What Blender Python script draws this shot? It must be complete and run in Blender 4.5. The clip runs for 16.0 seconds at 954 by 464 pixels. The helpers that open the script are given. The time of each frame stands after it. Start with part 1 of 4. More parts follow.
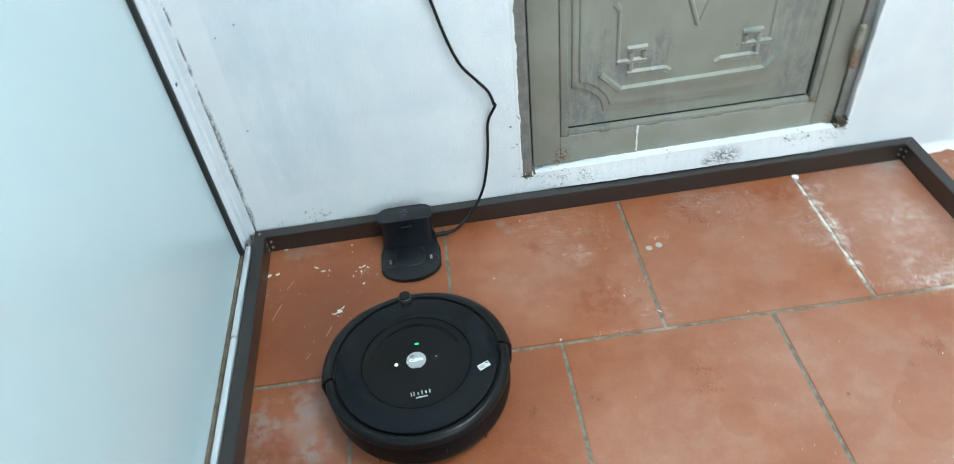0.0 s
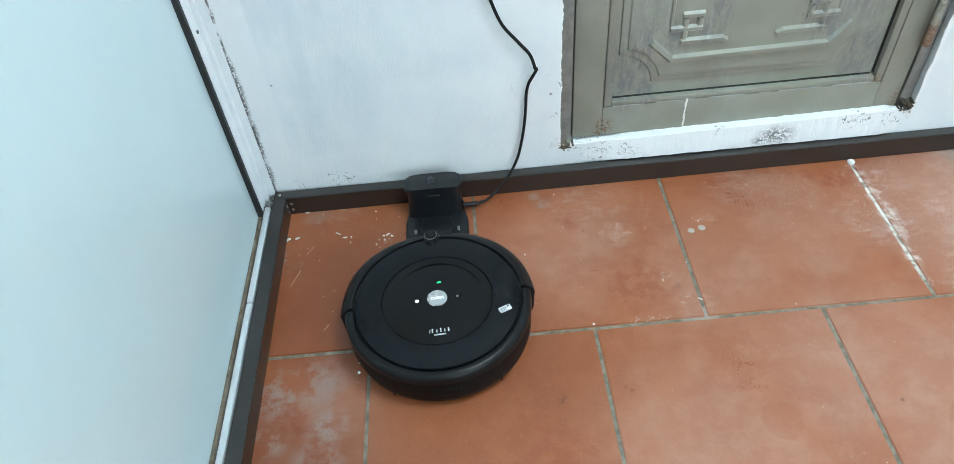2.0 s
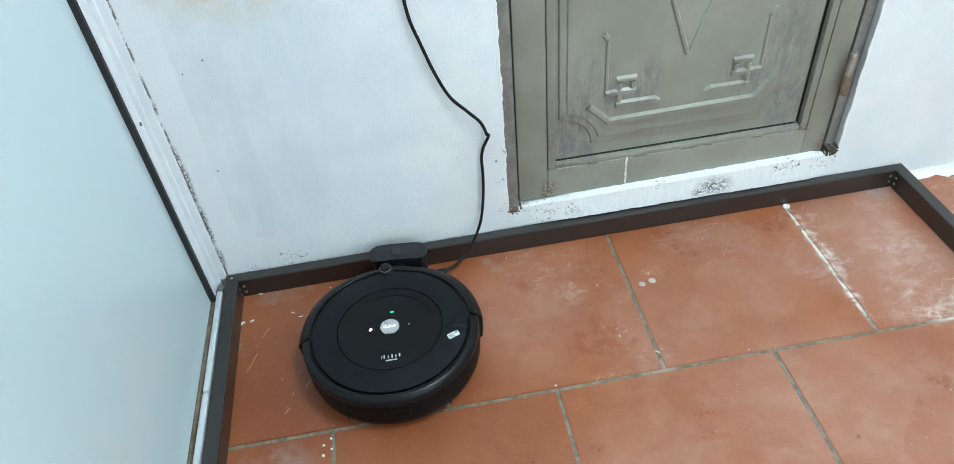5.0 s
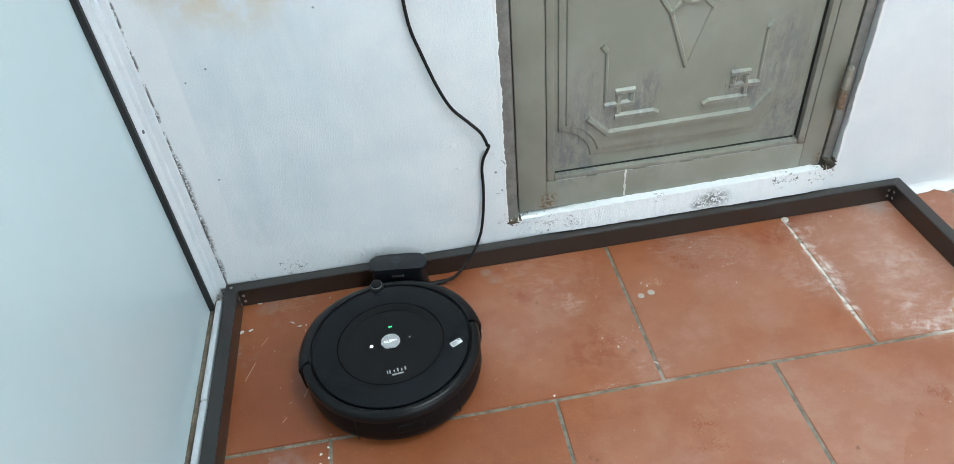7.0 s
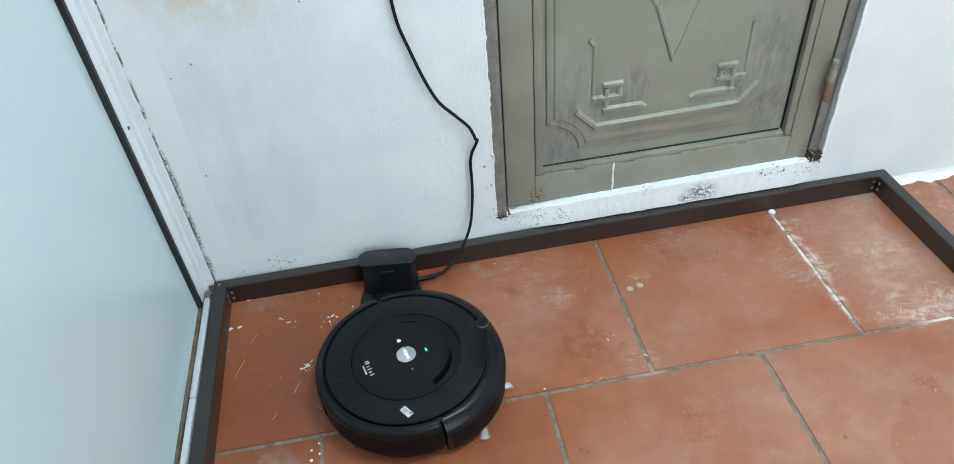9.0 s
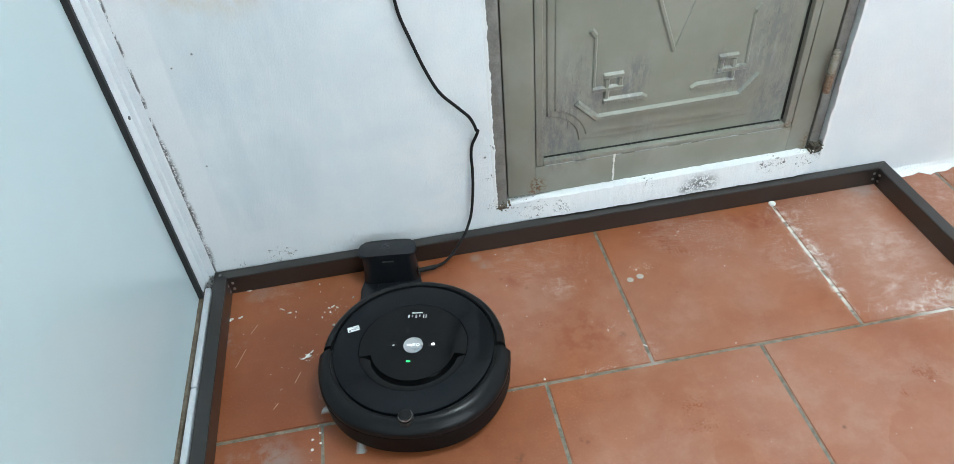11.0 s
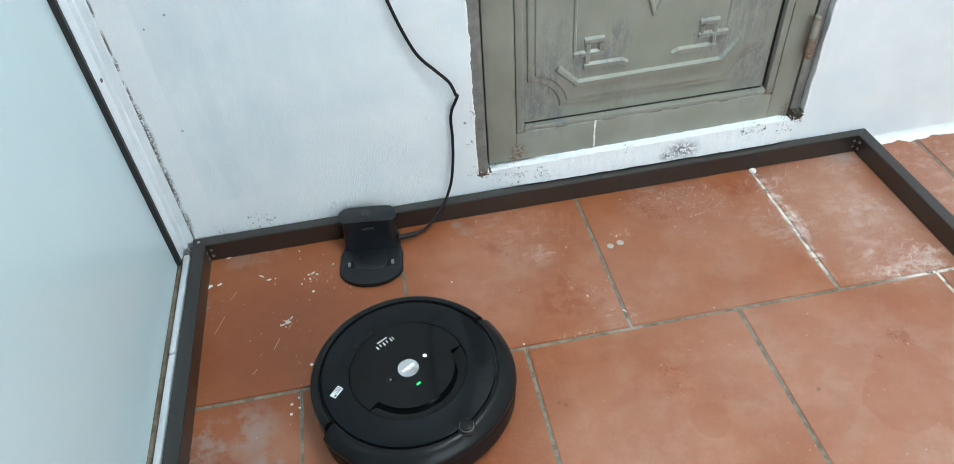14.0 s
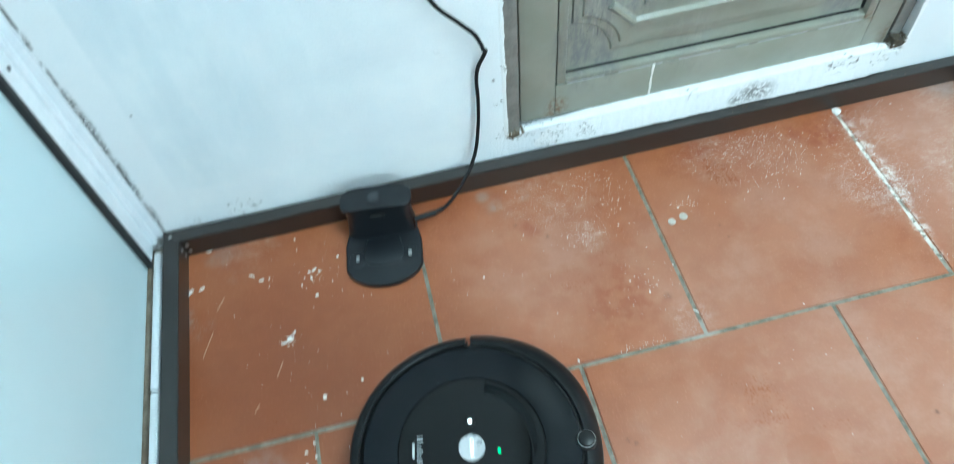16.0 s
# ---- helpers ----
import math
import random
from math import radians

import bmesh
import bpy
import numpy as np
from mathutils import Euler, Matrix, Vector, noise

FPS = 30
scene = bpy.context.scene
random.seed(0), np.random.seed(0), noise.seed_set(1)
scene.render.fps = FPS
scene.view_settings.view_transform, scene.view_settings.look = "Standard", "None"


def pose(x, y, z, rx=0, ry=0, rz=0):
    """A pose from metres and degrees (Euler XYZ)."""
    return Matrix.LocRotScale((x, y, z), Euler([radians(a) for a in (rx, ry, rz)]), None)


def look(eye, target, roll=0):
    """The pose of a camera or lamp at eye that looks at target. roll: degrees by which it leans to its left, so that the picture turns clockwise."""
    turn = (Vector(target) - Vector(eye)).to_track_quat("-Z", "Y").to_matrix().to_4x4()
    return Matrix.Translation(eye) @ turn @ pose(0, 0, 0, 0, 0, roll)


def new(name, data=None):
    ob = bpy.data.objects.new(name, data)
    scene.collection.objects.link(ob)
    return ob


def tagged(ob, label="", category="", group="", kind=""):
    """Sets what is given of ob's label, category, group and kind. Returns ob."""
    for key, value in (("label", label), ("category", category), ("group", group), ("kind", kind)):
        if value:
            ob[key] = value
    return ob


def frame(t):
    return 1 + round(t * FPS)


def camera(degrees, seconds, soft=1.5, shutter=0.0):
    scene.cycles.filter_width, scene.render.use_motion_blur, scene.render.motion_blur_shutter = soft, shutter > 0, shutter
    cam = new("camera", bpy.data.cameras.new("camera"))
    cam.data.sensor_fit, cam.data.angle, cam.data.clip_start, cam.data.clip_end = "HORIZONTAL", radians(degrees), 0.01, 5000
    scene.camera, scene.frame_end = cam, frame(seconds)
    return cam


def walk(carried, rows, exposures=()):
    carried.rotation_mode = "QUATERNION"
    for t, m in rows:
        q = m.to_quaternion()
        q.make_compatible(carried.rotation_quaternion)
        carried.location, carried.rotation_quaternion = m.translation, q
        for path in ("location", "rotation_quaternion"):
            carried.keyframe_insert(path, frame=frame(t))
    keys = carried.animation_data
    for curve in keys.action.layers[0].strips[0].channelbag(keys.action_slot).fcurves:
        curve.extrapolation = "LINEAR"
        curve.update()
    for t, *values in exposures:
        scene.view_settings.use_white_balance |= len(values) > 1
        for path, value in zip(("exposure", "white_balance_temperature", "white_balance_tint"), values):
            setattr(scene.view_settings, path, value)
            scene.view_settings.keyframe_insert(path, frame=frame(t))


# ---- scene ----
cam = camera(66.4, 16.0, soft=0.8, shutter=0.4)
PATH = [
    (0, (0.446, -1.216, 1.099), (0.49, 0.233, -0.279), -7.0),
    (0.2, (0.408, -1.213, 1.118), (0.521, 0.2205, -0.273), -7.7),
    (0.5, (0.385, -1.223, 1.102), (0.6, 0.174, -0.312), -1.6),
    (0.7, (0.41, -1.173, 1.105), (0.631, 0.1875, -0.344), -1.4),
    (1, (0.428, -1.144, 1.083), (0.55, 0.258, -0.337), -5.0),
    (1.2, (0.435, -1.135, 1.069), (0.528, 0.2455, -0.376), -5.1),
    (1.5, (0.431, -1.153, 1.059), (0.509, 0.229, -0.384), -2.5),
    (1.7, (0.426, -1.14, 1.055), (0.481, 0.2465, -0.386), -3.6),
    (2, (0.419, -1.142, 1.054), (0.409, 0.242, -0.39), -5.7),
    (2.5, (0.422, -1.153, 1.058), (0.486, 0.258, -0.358), -6.8),
    (3, (0.429, -1.143, 1.058), (0.467, 0.285, -0.342), -5.0),
    (3.5, (0.413, -1.143, 1.06), (0.459, 0.304, -0.321), -6.1),
    (4, (0.407, -1.142, 1.073), (0.532, 0.325, -0.279), -6.0),
    (4.2, (0.416, -1.131, 1.082), (0.553, 0.337, -0.269), -5.9),
    (6.5, (0.422, -1.149, 1.075), (0.558, 0.352, -0.24), -5.6),
    (7, (0.42, -1.152, 1.07), (0.563, 0.359, -0.233), -5.4),
    (7.5, (0.422, -1.156, 1.067), (0.566, 0.359, -0.231), -5.5),
    (8, (0.419, -1.151, 1.072), (0.568, 0.354, -0.237), -5.5),
    (8.5, (0.416, -1.153, 1.069), (0.574, 0.354, -0.236), -5.2),
    (9, (0.418, -1.153, 1.068), (0.591, 0.345, -0.246), -5.1),
    (11.5, (0.415, -1.157, 1.065), (0.585, 0.326, -0.266), -5.0),
    (12, (0.422, -1.157, 1.064), (0.584, 0.324, -0.271), -5.1),
    (12.5, (0.417, -1.159, 1.06), (0.586, 0.321, -0.275), -4.9),
    (13, (0.418, -1.164, 1.056), (0.595, 0.309, -0.285), -4.7),
    (13.5, (0.417, -1.165, 1.056), (0.613, 0.287, -0.306), -4.4),
    (14, (0.429, -1.169, 1.048), (0.62, 0.268, -0.331), -4.4),
    (14.2, (0.433, -1.168, 1.045), (0.59, 0.216, -0.391), -4.7),
    (14.5, (0.447, -1.144, 1.029), (0.547, 0.162, -0.482), -8.7),
    (14.8, (0.447, -1.102, 1.036), (0.514, 0.134, -0.537), -10.5),
    (15, (0.402, -1.051, 1.038), (0.532, 0.12, -0.578), -6.2),
    (15.2, (0.367, -0.984, 1.035), (0.629, 0.099, -0.627), 1.6),
    (15.5, (0.347, -0.937, 1.034), (0.633, 0.103, -0.649), 1.0),
    (15.8, (0.438, -0.824, 1.034), (0.523, 0.214, -0.674), -7.2),
    (16, (0.412, -0.81, 1.008), (0.571, 0.322, -0.633), -6.4),
]
walk(cam, [(t, look(eye, target, roll)) for t, eye, target, roll in PATH],
     exposures=[(0.0, 0.02, 6330, 10), (4.2, 0.03, 6330, 10), (6.3, -0.135, 6600, 15), (13.8, -0.10, 6580, 14), (14.5, 0.07, 6450, 11),
                (15.0, 0.16, 6250, 7), (15.4, 0.32, 6000, 2), (16.0, 0.24, 5850, 0)])

# ---- world and light ----
world = bpy.data.worlds.new("sky")
scene.world = world
world.use_nodes = True
wn = world.node_tree
sky = wn.nodes.new("ShaderNodeTexSky")
sky.sky_type, sky.sun_disc = "NISHITA", False
sky.sun_elevation, sky.sun_rotation = radians(40), radians(200)
wn.links.new(sky.outputs[0], wn.nodes["Background"].inputs[0])
wn.nodes["Background"].inputs[1].default_value = 0.1


def area_lamp(name, eye, target, sx, sy, power, colour):
    data = bpy.data.lights.new(name, "AREA")
    data.shape, data.size, data.size_y, data.energy, data.color = "RECTANGLE", sx, sy, power, colour
    lamp = new(name, data)
    lamp.matrix_world = look(eye, target)
    return lamp


# daylight from an unseen window behind, and an added lit panel under the ceiling
area_lamp("window_daylight", (1.75, -2.96, 1.45), (1.2, 0.0, 0.6), 1.9, 1.3, 44, (0.80, 0.97, 1.0))
LAMP_GLOW = 45.0

# ---- materials ----


def nodes_of(name, rough=0.5, metal=0.0, spec=0.5, coat=0.0):
    m = bpy.data.materials.new(name)
    m.use_nodes = True
    b = m.node_tree.nodes["Principled BSDF"]
    b.inputs["Roughness"].default_value = rough
    b.inputs["Metallic"].default_value = metal
    b.inputs["Specular IOR Level"].default_value = spec
    b.inputs["Coat Weight"].default_value = coat
    b.inputs["Coat Roughness"].default_value = 0.06
    return m, m.node_tree, b


def link(t, a, b):
    t.links.new(a, b)


def math_node(t, op, a, b=None, clamp=False):
    n = t.nodes.new("ShaderNodeMath")
    n.operation, n.use_clamp = op, clamp
    for i, v in enumerate((a, b)):
        if v is None:
            continue
        if isinstance(v, (int, float)):
            n.inputs[i].default_value = v
        else:
            link(t, v, n.inputs[i])
    return n.outputs[0]


def noise_node(t, scale, detail=4, rough=0.55, stretch=None, world_space=True, offset=0.0):
    n = t.nodes.new("ShaderNodeTexNoise")
    n.inputs["Scale"].default_value, n.inputs["Detail"].default_value, n.inputs["Roughness"].default_value = scale, detail, rough
    if world_space:
        src = t.nodes.new("ShaderNodeNewGeometry").outputs["Position"]
    else:
        src = t.nodes.new("ShaderNodeTexCoord").outputs["Object"]
    mp = t.nodes.new("ShaderNodeMapping")
    mp.inputs["Location"].default_value = (offset, offset * 0.7, offset * 1.3)
    mp.inputs["Scale"].default_value = stretch or (1, 1, 1)
    link(t, src, mp.inputs[0])
    link(t, mp.outputs[0], n.inputs["Vector"])
    return n.outputs["Fac"]


def ramp(t, value, lo, hi, a=0.0, b=1.0):
    n = t.nodes.new("ShaderNodeMapRange")
    n.interpolation_type = "SMOOTHSTEP"
    for i, v in enumerate((lo, hi, a, b)):
        n.inputs[i + 1].default_value = v
    link(t, value, n.inputs[0])
    return n.outputs[0]


def mix(t, fac, a, b):
    n = t.nodes.new("ShaderNodeMix")
    n.data_type = "RGBA"
    if isinstance(fac, (int, float)):
        n.inputs[0].default_value = fac
    else:
        link(t, fac, n.inputs[0])
    for i, v in ((6, a), (7, b)):
        if isinstance(v, tuple):
            n.inputs[i].default_value = (*v, 1)
        else:
            link(t, v, n.inputs[i])
    return n.outputs[2]


def blobs(t, spots, stretch=(1, 1, 1)):
    """Soft round spots: (x, y, z, radius, strength), the strongest at each place."""
    geo = t.nodes.new("ShaderNodeNewGeometry").outputs["Position"]
    total = None
    for x, y, z, r, strength in spots:
        d = t.nodes.new("ShaderNodeVectorMath")
        d.operation = "SUBTRACT"
        link(t, geo, d.inputs[0])
        d.inputs[1].default_value = (x, y, z)
        e = t.nodes.new("ShaderNodeVectorMath")
        e.operation = "MULTIPLY"
        link(t, d.outputs[0], e.inputs[0])
        e.inputs[1].default_value = stretch
        f = t.nodes.new("ShaderNodeVectorMath")
        f.operation = "LENGTH"
        link(t, e.outputs[0], f.inputs[0])
        v = ramp(t, f.outputs["Value"], r, 0.15 * r, 0.0, strength)
        total = v if total is None else math_node(t, "MAXIMUM", total, v)
    return total


def bump(t, b, height, strength, distance=0.002):
    n = t.nodes.new("ShaderNodeBump")
    n.inputs["Strength"].default_value, n.inputs["Distance"].default_value = strength, distance
    link(t, height, n.inputs["Height"])
    link(t, n.outputs[0], b.inputs["Normal"])


def plain(name, a, c, rough=0.5, metal=0.0, scale=30, fine=300, relief=0.08, spec=0.5, coat=0.0, rough_var=0.08, world_space=False):
    """A surface of two close tones, with grain, fine relief and uneven gloss."""
    m, t, b = nodes_of(name, rough, metal, spec, coat)
    big, small = noise_node(t, scale, world_space=world_space), noise_node(t, fine, 3, world_space=world_space)
    both = math_node(t, "ADD", math_node(t, "MULTIPLY", big, 0.65), math_node(t, "MULTIPLY", small, 0.35))
    link(t, mix(t, ramp(t, both, 0.35, 0.65), a, c), b.inputs["Base Color"])
    link(t, ramp(t, big, 0.3, 0.7, max(0.02, rough - rough_var), min(1.0, rough + rough_var)), b.inputs["Roughness"])
    if relief:
        bump(t, b, small, relief, 0.0006)
    return m


def glowing(name, colour, strength):
    m, t, b = nodes_of(name, 0.4)
    b.inputs["Base Color"].default_value = (*colour, 1)
    b.inputs["Emission Color"].default_value = (*colour, 1)
    b.inputs["Emission Strength"].default_value = strength
    return m


def tile_material():
    m, t, b = nodes_of("terracotta", 0.42, 0, 0.45)
    info = t.nodes.new("ShaderNodeObjectInfo").outputs["Random"]
    clouds, mid, grain = noise_node(t, 5, 5), noise_node(t, 22, 4, offset=3), noise_node(t, 260, 3)
    col = mix(t, ramp(t, clouds, 0.35, 0.68), (0.255, 0.064, 0.018), (0.325, 0.100, 0.036))
    col = mix(t, math_node(t, "MULTIPLY", info, 0.35), col, (0.34, 0.125, 0.064))
    col = mix(t, ramp(t, mid, 0.50, 0.72, 0, 0.45), col, (0.25, 0.064, 0.020))
    blush = noise_node(t, 11, 7, 0.68, offset=23)
    col = mix(t, ramp(t, blush, 0.50, 0.72, 0, 0.5), col, (0.37, 0.116, 0.045))
    col = mix(t, ramp(t, noise_node(t, 75, 6, 0.72, offset=29), 0.56, 0.70, 0, 0.25), col, (0.23, 0.062, 0.022))
    pale = ramp(t, noise_node(t, 330, 4, 0.6, offset=37), 0.66, 0.70)
    col = mix(t, math_node(t, "MULTIPLY", pale, 0.45), col, (0.62, 0.36, 0.25))
    col = mix(t, ramp(t, grain, 0.55, 0.75, 0, 0.35), col, (0.52, 0.20, 0.12))
    dots = ramp(t, noise_node(t, 150, 3, 0.5, offset=17), 0.71, 0.76)
    col = mix(t, math_node(t, "MULTIPLY", dots, 0.5), col, (0.13, 0.045, 0.022))
    # cloudy lime haze left by washing, with the glossy sheen at right painted in
    haze_sheen = blobs(t, [(1.25, -0.72, 0, 0.42, 0.9), (1.15, -0.60, 0, 0.3, 0.8), (0.85, -0.30, 0, 0.26, 0.6), (0.60, -0.22, 0, 0.20, 0.6), (1.02, -0.22, 0, 0.22, 0.6),
                     (1.36, -0.25, 0, 0.24, 0.9), (1.34, -0.08, 0, 0.16, 0.9), (0.76, -0.62, 0, 0.28, 0.6), (1.0, -0.5, 0, 0.3, 0.7), (1.7, -0.4, 0, 0.5, 0.9), (0.8, -1.0, 0, 0.4, 0.7), (0.14, -0.55, 0, 0.16, 0.4), (1.5, -1.1, 0, 0.6, 0.9)])
    col = mix(t, math_node(t, "MULTIPLY", haze_sheen, 0.62), col, (0.40, 0.205, 0.148))
    col = mix(t, math_node(t, "MULTIPLY", haze_sheen, ramp(t, noise_node(t, 14, 6, 0.65, offset=7), 0.42, 0.7, 0, 0.6)), col, (0.45, 0.26, 0.195))
    # lime and plaster dust rubbed into the face
    dust = blobs(t, [(1.195, -0.19, 0, 0.11, 1), (1.22, -0.1, 0, 0.10, 0.8), (1.05, -0.07, 0, 0.09, 0.45), (0.96, -0.06, 0, 0.10, 0.5), (0.685, -0.168, 0, 0.05, 0.7), (0.66, -0.09, 0, 0.11, 0.35), (1.27, -0.365, 0, 0.06, 0.6),
                     (1.33, -0.34, 0, 0.11, 1), (1.36, -0.20, 0, 0.13, 0.8), (1.39, -0.37, 0, 0.06, 1), (0.64, -0.10, 0, 0.08, 0.5), (1.40, -0.05, 0, 0.09, 0.7),
                     (0.79, -0.365, 0, 0.05, 0.7), (0.62, -0.05, 0, 0.12, 0.45), (0.13, -0.03, 0, 0.09, 0.45), (1.65, -0.1, 0, 0.3, 0.8)])
    rub = ramp(t, noise_node(t, 42, 9, 0.75, (0.8, 1.25, 1), offset=11), 0.47, 0.68)
    col = mix(t, math_node(t, "MULTIPLY", math_node(t, "MULTIPLY", dust, rub), 0.42), col, (0.66, 0.58, 0.53))
    speck = ramp(t, noise_node(t, 620, 4, 0.7, offset=5), 0.58, 0.63)
    col = mix(t, math_node(t, "MULTIPLY", math_node(t, "MULTIPLY", dust, speck), 0.9), col, (0.80, 0.76, 0.72))
    seam = blobs(t, [(1.205, -0.07, 0, 0.05, 0.9), (1.208, -0.13, 0, 0.05, 1), (1.211, -0.18, 0, 0.06, 1), (1.208, -0.23, 0, 0.05, 1), (1.205, -0.30, 0, 0.045, 0.9), (1.203, -0.355, 0, 0.03, 0.7)], (2.4, 1, 1))
    ragged = ramp(t, noise_node(t, 85, 9, 0.8, offset=15), 0.44, 0.58)
    col = mix(t, math_node(t, "MULTIPLY", math_node(t, "MULTIPLY", seam, ragged), 0.75), col, (0.76, 0.73, 0.70))
    corner = blobs(t, [(1.385, -0.375, 0, 0.05, 1), (1.33, -0.375, 0, 0.05, 0.9), (1.415, -0.34, 0, 0.04, 1)], (0.8, 1.5, 1))
    col = mix(t, math_node(t, "MULTIPLY", math_node(t, "MULTIPLY", corner, ragged), 0.5), col, (0.78, 0.75, 0.72))
    # grey cement stains in the corner
    cement = blobs(t, [(0.036, -0.162, 0, 0.036, 1), (0.058, -0.470, 0, 0.075, 1), (0.12, -0.455, 0, 0.075, 0.9), (0.145, -0.535, 0, 0.055, 1), (0.13, -0.60, 0, 0.06, 0.9),
                       (0.048, -0.555, 0, 0.045, 0.9), (0.08, -0.05, 0, 0.05, 0.5), (0.555, -0.075, 0, 0.025, 0.9), (0.60, -0.06, 0, 0.022, 0.8), (0.535, -0.045, 0, 0.018, 0.9), (0.566, -0.082, 0, 0.013, 1), (0.042, -0.172, 0, 0.03, 1), (1.42, -0.04, 0, 0.06, 0.8), (0.096, -0.083, 0, 0.03, 0.5)])
    edge = ramp(t, noise_node(t, 17, 9, 0.72, offset=2), 0.43, 0.57)
    # damp red-brown marks
    damp = blobs(t, [(1.15, -0.075, 0, 0.05, 0.8), (1.10, -0.06, 0, 0.04, 0.6), (0.48, -0.52, 0, 0.12, 0.35), (0.92, -0.05, 0, 0.04, 0.5), (0.20, -0.25, 0, 0.24, 0.25), (0.60, -0.13, 0, 0.03, 0.5), (0.086, -0.53, 0, 0.04, 0.9), (0.70, -0.30, 0, 0.10, 0.5), (0.50, -0.62, 0, 0.10, 0.5), (1.20, -0.06, 0, 0.03, 0.8), (0.56, -0.72, 0, 0.07, 0.7)])
    col = mix(t, math_node(t, "MULTIPLY", damp, ramp(t, noise_node(t, 40, 5, offset=9), 0.4, 0.6)), col, (0.25, 0.055, 0.022))
    # deeper red of the left tiles, with shade by robot and corner painted in
    deep_shade = blobs(t, [(0.10, -0.66, 0, 0.28, 0.9), (0.17, -0.28, 0, 0.30, 0.8), (0.30, -0.70, 0, 0.2, 0.5), (0.50, -0.46, 0, 0.18, 0.45), (0.35, -0.40, 0, 0.25, 0.5)])
    col = mix(t, math_node(t, "MULTIPLY", deep_shade, 0.75), col, (0.170, 0.043, 0.014))
    col = mix(t, math_node(t, "MULTIPLY", math_node(t, "MULTIPLY", cement, edge), 0.58), col, (0.29, 0.258, 0.245))
    # dark round drips and a dried puddle with a ragged edge
    drips = blobs(t, [(0.524, -0.528, 0, 0.011, 1), (0.530, -0.522, 0, 0.008, 0.8), (0.633, -0.514, 0, 0.007, 0.8), (0.641, -0.521, 0, 0.006, 0.8), (1.054, -0.582, 0, 0.006, 1), (0.62, -0.155, 0, 0.007, 0.7), (0.575, -0.12, 0, 0.006, 0.6),
                      (0.769, -0.314, 0, 0.010, 0.6), (0.90, -0.21, 0, 0.005, 0.6), (0.905, -0.235, 0, 0.004, 0.7)])
    drip_edge = ramp(t, noise_node(t, 160, 5, 0.7, offset=51), 0.36, 0.55)
    col = mix(t, math_node(t, "MULTIPLY", math_node(t, "MULTIPLY", drips, drip_edge), 0.6), col, (0.10, 0.038, 0.020))
    puddle = math_node(t, "ADD", blobs(t, [(1.22, -0.58, 0, 0.10, 1), (1.17, -0.63, 0, 0.10, 1), (1.25, -0.66, 0, 0.09, 1), (0.86, -0.60, 0, 0.06, 0.8)]), math_node(t, "MULTIPLY", noise_node(t, 26, 7, 0.65, offset=53), 0.7))
    col = mix(t, ramp(t, puddle, 0.78, 0.86, 0.0, 0.42), col, (0.30, 0.098, 0.045))
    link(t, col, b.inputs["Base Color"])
    link(t, ramp(t, math_node(t, "ADD", clouds, math_node(t, "MULTIPLY", grain, 0.3)), 0.4, 0.9, 0.26, 0.50), b.inputs["Roughness"])
    pock = math_node(t, "MULTIPLY", dust, ramp(t, noise_node(t, 210, 2, 0.4, offset=41), 0.56, 0.68))
    relief = math_node(t, "ADD", mid, math_node(t, "MULTIPLY", grain, 0.5))
    bump(t, b, math_node(t, "ADD", relief, math_node(t, "MULTIPLY", pock, 1.6)), 0.26, 0.0013)
    return m


